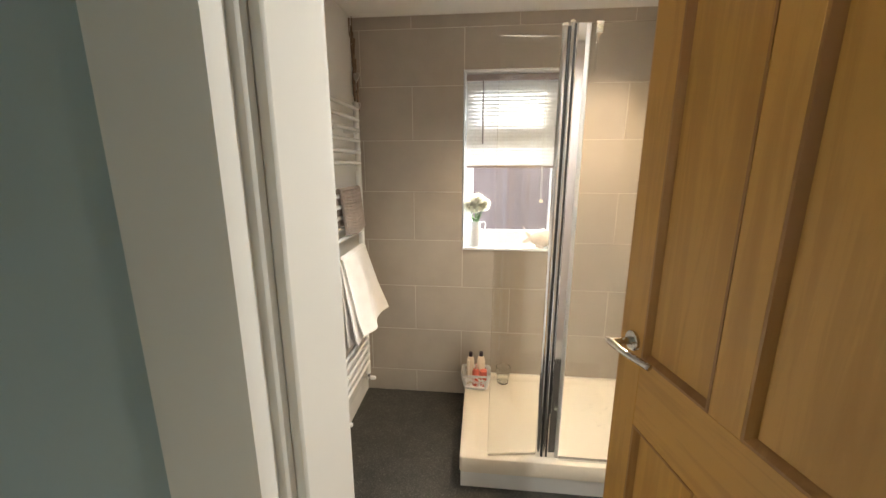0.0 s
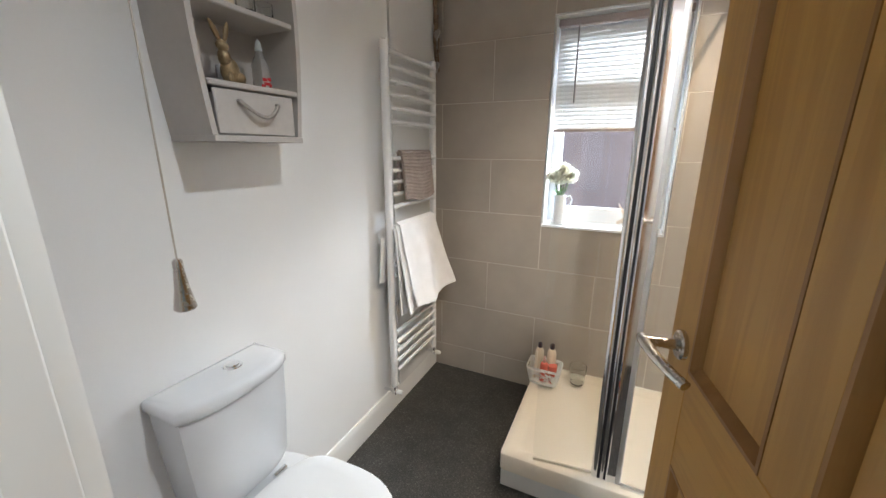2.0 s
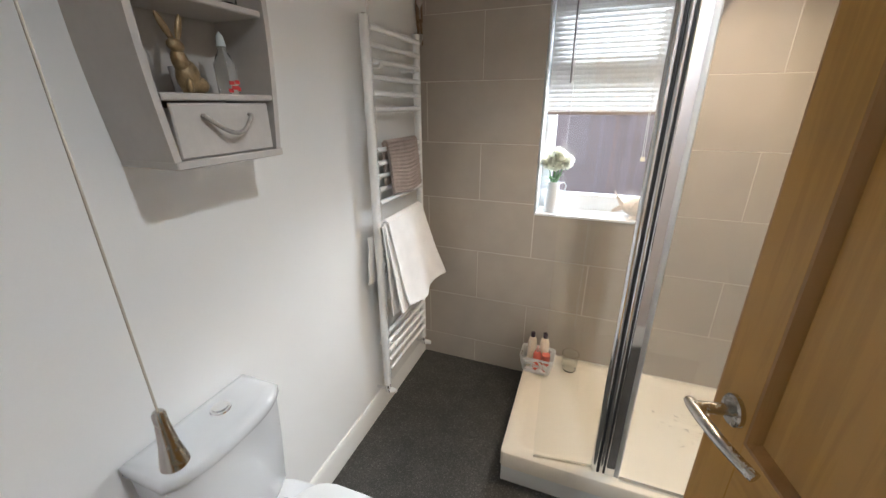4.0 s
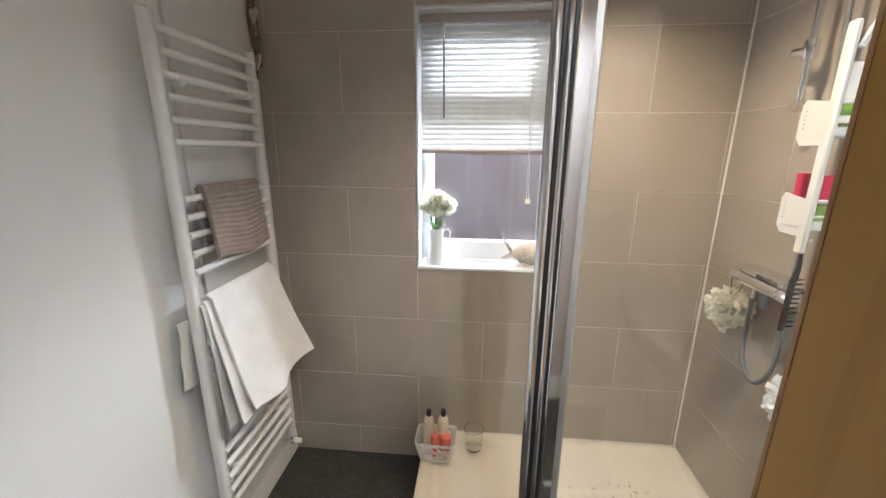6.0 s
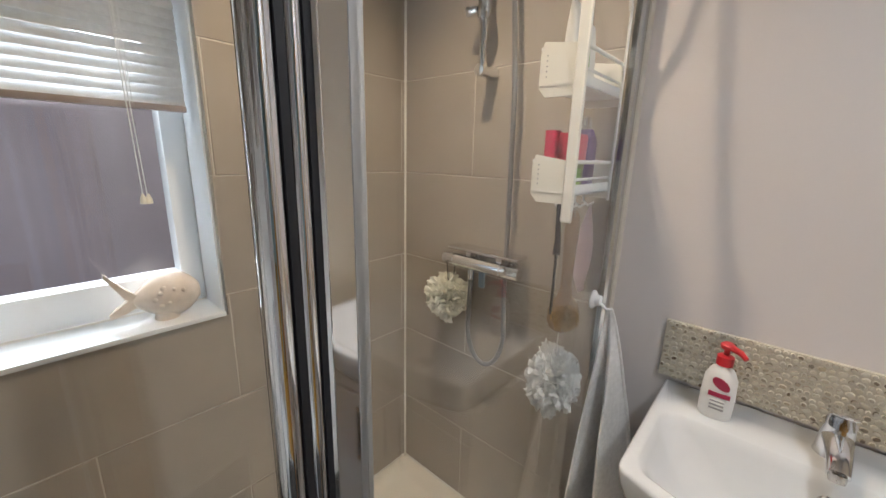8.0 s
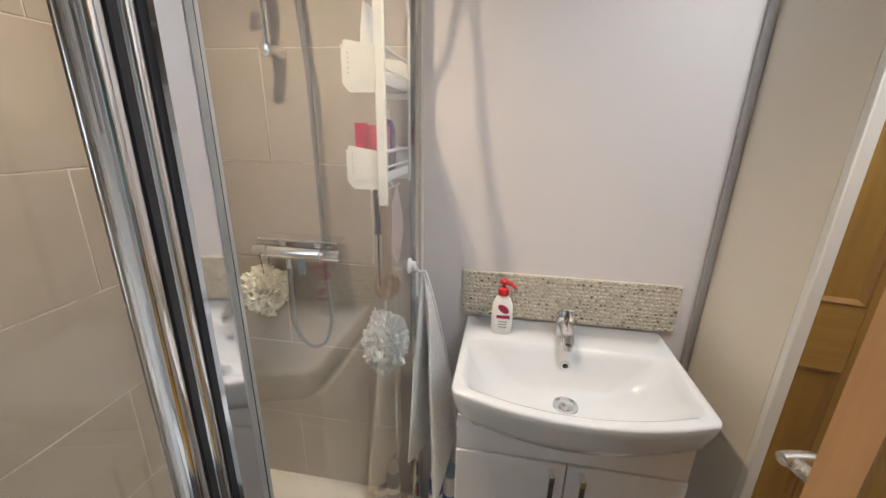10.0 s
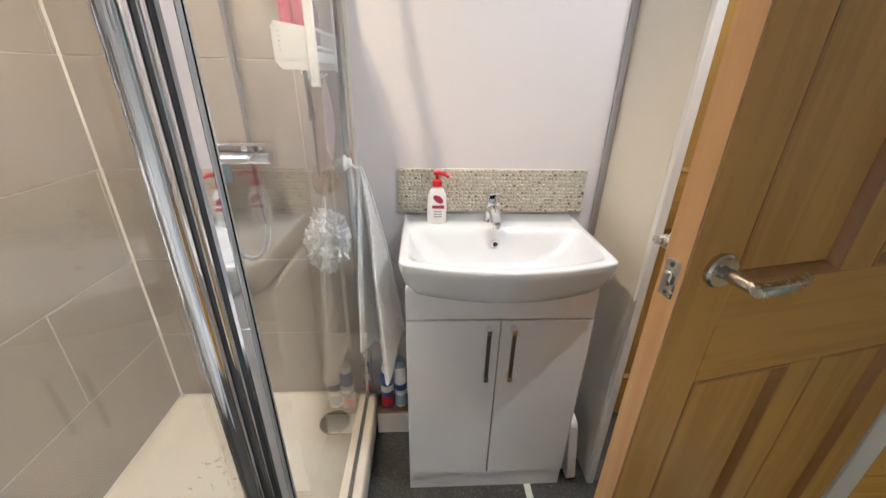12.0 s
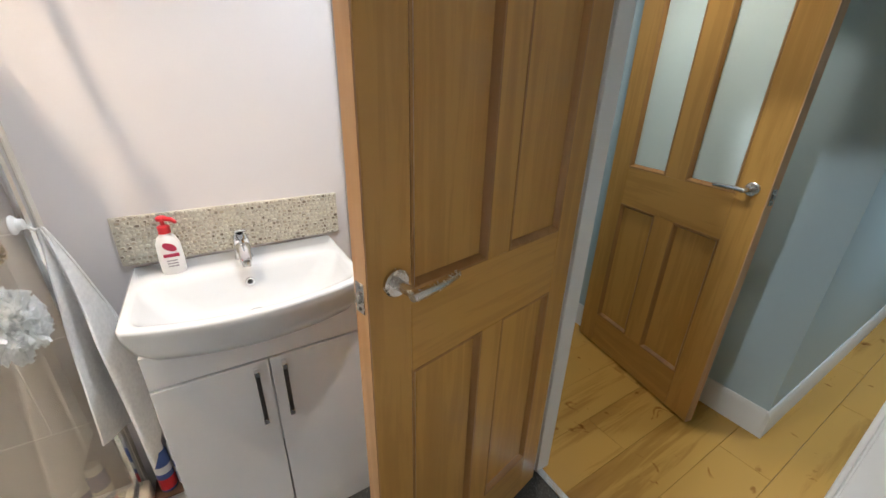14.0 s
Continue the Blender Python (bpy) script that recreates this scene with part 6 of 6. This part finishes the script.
# pipe boxing between the tray and the vanity, with cleaning bottles on it
structure("trim_pipe_boxing", boxed(1.050, XR, 1.446, 1.577, 0.0, 0.112, bevel=0.002), GLOSS_WHITE, "low white pipe boxing")
structure("trim_pipe_shelf", boxed(1.044, XR, 1.446, 1.577, 0.1122, 0.120, bevel=0.002), plain("brown_board", (0.16, 0.10, 0.07), 0.5), "thin brown board on the boxing")
for _y, _x, _body, _cap, _h, _label in ((1.535, 1.085, PLASTIC_BLUE, PLASTIC_RED, 0.205, "dark blue spray can with red and white bands"), (1.484, 1.092, PLASTIC_WHITE, LIGHT_BLUE, 0.225, "white spray can with pale blue print")):
    p = (_x, _y, 0.120)
    o = thing("spray_can", _label, "spray can", p, group="cans beside the vanity")
    part("body", lathe(bmesh.new(), [(0, 0), (0.023, 0), (0.0245, 0.004), (0.0245, _h * 0.80), (0.020, _h * 0.85), (0, _h * 0.85)], p, 24), _body, o)
    part("cap", lathe(bmesh.new(), [(0, _h * 0.84), (0.019, _h * 0.84), (0.018, _h), (0, _h)], p, 20), PLASTIC_WHITE if _body is PLASTIC_BLUE else _cap, o)
    part("lower_band", lathe(bmesh.new(), [(0.0246, 0.012), (0.0250, 0.012), (0.0250, 0.06), (0.0246, 0.06)], p, 24), _cap, o, "coloured lower band")
    part("print_patch", lathe(bmesh.new(), [(0.0246, 0.085), (0.0250, 0.085), (0.0250, 0.115), (0.0246, 0.115)], p, 24), PLASTIC_WHITE if _body is PLASTIC_BLUE else PLASTIC_BLUE, o)

# bathroom scales leaning in the gap
_sc = thing("bathroom_scales", "white slim bathroom scales leaning against the vanity", "scales", (0.965, 0.872, 0.0))
_m = Matrix.Translation((0.965, 0.872, 0.0)) @ Matrix.Rotation(radians(-7), 4, "X")
bm = loft(bmesh.new(), [[(p[0], d, p[1] + 0.15) for p in rounded(0.29, 0.30, 0.03, 5)] for d in (-0.024, -0.020, 0.0, 0.004)])
bmesh.ops.transform(bm, matrix=_m, verts=bm.verts)
part("platform", bm, PLASTIC_WHITE, _sc, smooth=40)
bm = boxed(-0.13, 0.13, -0.028, -0.0242, 0.03, 0.27, bevel=0.001)
bmesh.ops.transform(bm, matrix=_m, verts=bm.verts)
part("grip_mat", bm, GREY_TRIM, _sc, "ribbed grey tread")

# ---- mirrored cupboard beside the vanity ----
cb = thing("mirror_cupboard", "tall cream cupboard with a full-height mirror front", "cupboard", (0.98, 0.59, 0.0))
part("side_panel", boxed(0.832, XR - 0.001, 0.787, 0.805, 0.0, CEIL - 0.002, bevel=0.001), CREAM, cb)
part("side_lip", boxed(0.812, 0.831, 0.782, 0.806, 0.0, CEIL - 0.002, bevel=0.002), GLOSS_WHITE, cb, "white front edge strip")
part("carcass", boxed(0.824, XR - 0.001, 0.393, 0.786, 0.008, CEIL - 0.002), CREAM, cb)
part("mirror", boxed(0.817, 0.823, 0.3925, 0.7815, 0.008, CEIL - 0.004), MIRROR, cb, "full-height silvered mirror")
part("bottom_track", boxed(0.8165, 0.823, 0.3925, 0.7815, 0.0, 0.0075), DARK_METAL, cb, "dark bottom track")
structure("trim_corner_strip", boxed(XR - 0.014, XR - 0.0005, 0.8055, 0.826, 0.0, CEIL - 0.002, bevel=0.002), GREY_TRIM, "grey corner trim")
structure("trim_floor_strip", boxed(0.56, 0.8175, 1.012, 1.036, 0.0002, 0.003, bevel=0.001), plain("pale_green_tape", (0.55, 0.60, 0.52), 0.5), "pale strip on the floor")
structure("trim_shower_corner", profile_bar([(XT + 0.001, YW + 0.001), (XT - 0.006, YW + 0.001), (XT + 0.001, YW - 0.006)], TZ, CEIL - 0.002), SILICONE, "white silicone corner bead")
structure("trim_tray_bead", box(boxed(TX0 + 0.01, XT - 0.004, YW - 0.006, YW + 0.001, TZ - 0.001, TZ + 0.005, bevel=0.002), XT - 0.006, XT + 0.001, TY0 + 0.04, YW - 0.006, TZ - 0.001, TZ + 0.005, bevel=0.002), SILICONE, "white silicone bead round the tray")


# ---- hall floor planks ----
PLANK_W = 0.192
for _i in range(19):
    _x = -0.925 + _i * PLANK_W
    _y = -3.2 + (-0.41 * _i) % 1.2 - 1.2
    while _y < YD - 0.06:
        a, b = max(_y, -3.2), min(_y + 1.2, YD - 0.062)
        if b - a > 0.03:
            o = part("plank", boxed(-PLANK_W / 2 + 0.0006, PLANK_W / 2 - 0.0006, a + 0.0006 - (a + b) / 2, b - 0.0006 - (a + b) / 2, -0.008, 0.0, bevel=0.0008), OAK_FLOOR, bpy.data.objects["hall_subfloor"])
            o.location = (_x + PLANK_W / 2, (a + b) / 2, 0.0)
        _y += 1.2


# ---- wall tiles ----
LINES = [0.0, 0.158, 0.458, 0.758, 1.058, 1.358, 1.658, 1.958, 2.258, CEIL - 0.001]
G = 0.0014


def tiles(wall, axis, a0, a1, first, plane, hole=None):
    """Courses of 600 x 300 tiles in half bond; axis 0: along x on the window wall, 1: along y on the shower wall."""
    for r, (z0, z1) in enumerate(zip(LINES, LINES[1:])):
        a = first + (0.3 if r % 2 else 0.0)
        while a > a0:
            a -= 0.6
        while a < a1:
            lo, hi = max(a, a0) + G, min(a + 0.6, a1) - G
            a += 0.6
            if hi - lo < 0.012:
                continue
            pieces = [(lo, hi, z0 + G, z1 - G)]
            if hole and lo < hole[1] and hi > hole[0] and z0 < hole[3] and z1 > hole[2]:
                cut, (p, q, s, t) = [], pieces[0]
                if p < hole[0]:
                    cut.append((p, hole[0], s, t))
                if q > hole[1]:
                    cut.append((hole[1], q, s, t))
                m0, m1 = max(p, hole[0]), min(q, hole[1])
                if s < hole[2]:
                    cut.append((m0, m1, s, hole[2]))
                if t > hole[3]:
                    cut.append((m0, m1, hole[3], t))
                pieces = cut
            pieces = [p for p in pieces if p[1] - p[0] > 0.002 and p[3] - p[2] > 0.002]
            if not pieces:
                continue
            bm = bmesh.new()
            for p, q, s, t in pieces:
                tilt = random.uniform(-0.0003, 0.0003)
                if axis == 0:
                    box(bm, p, q, plane + tilt, plane + 0.008, s, t, bevel=0.0012 if len(pieces) == 1 else 0.0)
                else:
                    box(bm, plane + tilt, plane + 0.008, p, q, s, t, bevel=0.0012 if len(pieces) == 1 else 0.0)
            part("tile", bm, TILE, wall)


tiles(wall_window, 0, XL + 0.001, XT, -0.407, YW, hole=(WX0 - 0.0005, WX1 + 0.0005, WZ0 - 0.012, WZ1 + 0.006))
tiles(wall_shower, 1, 1.598, YW - 0.0005, 1.748, XT)
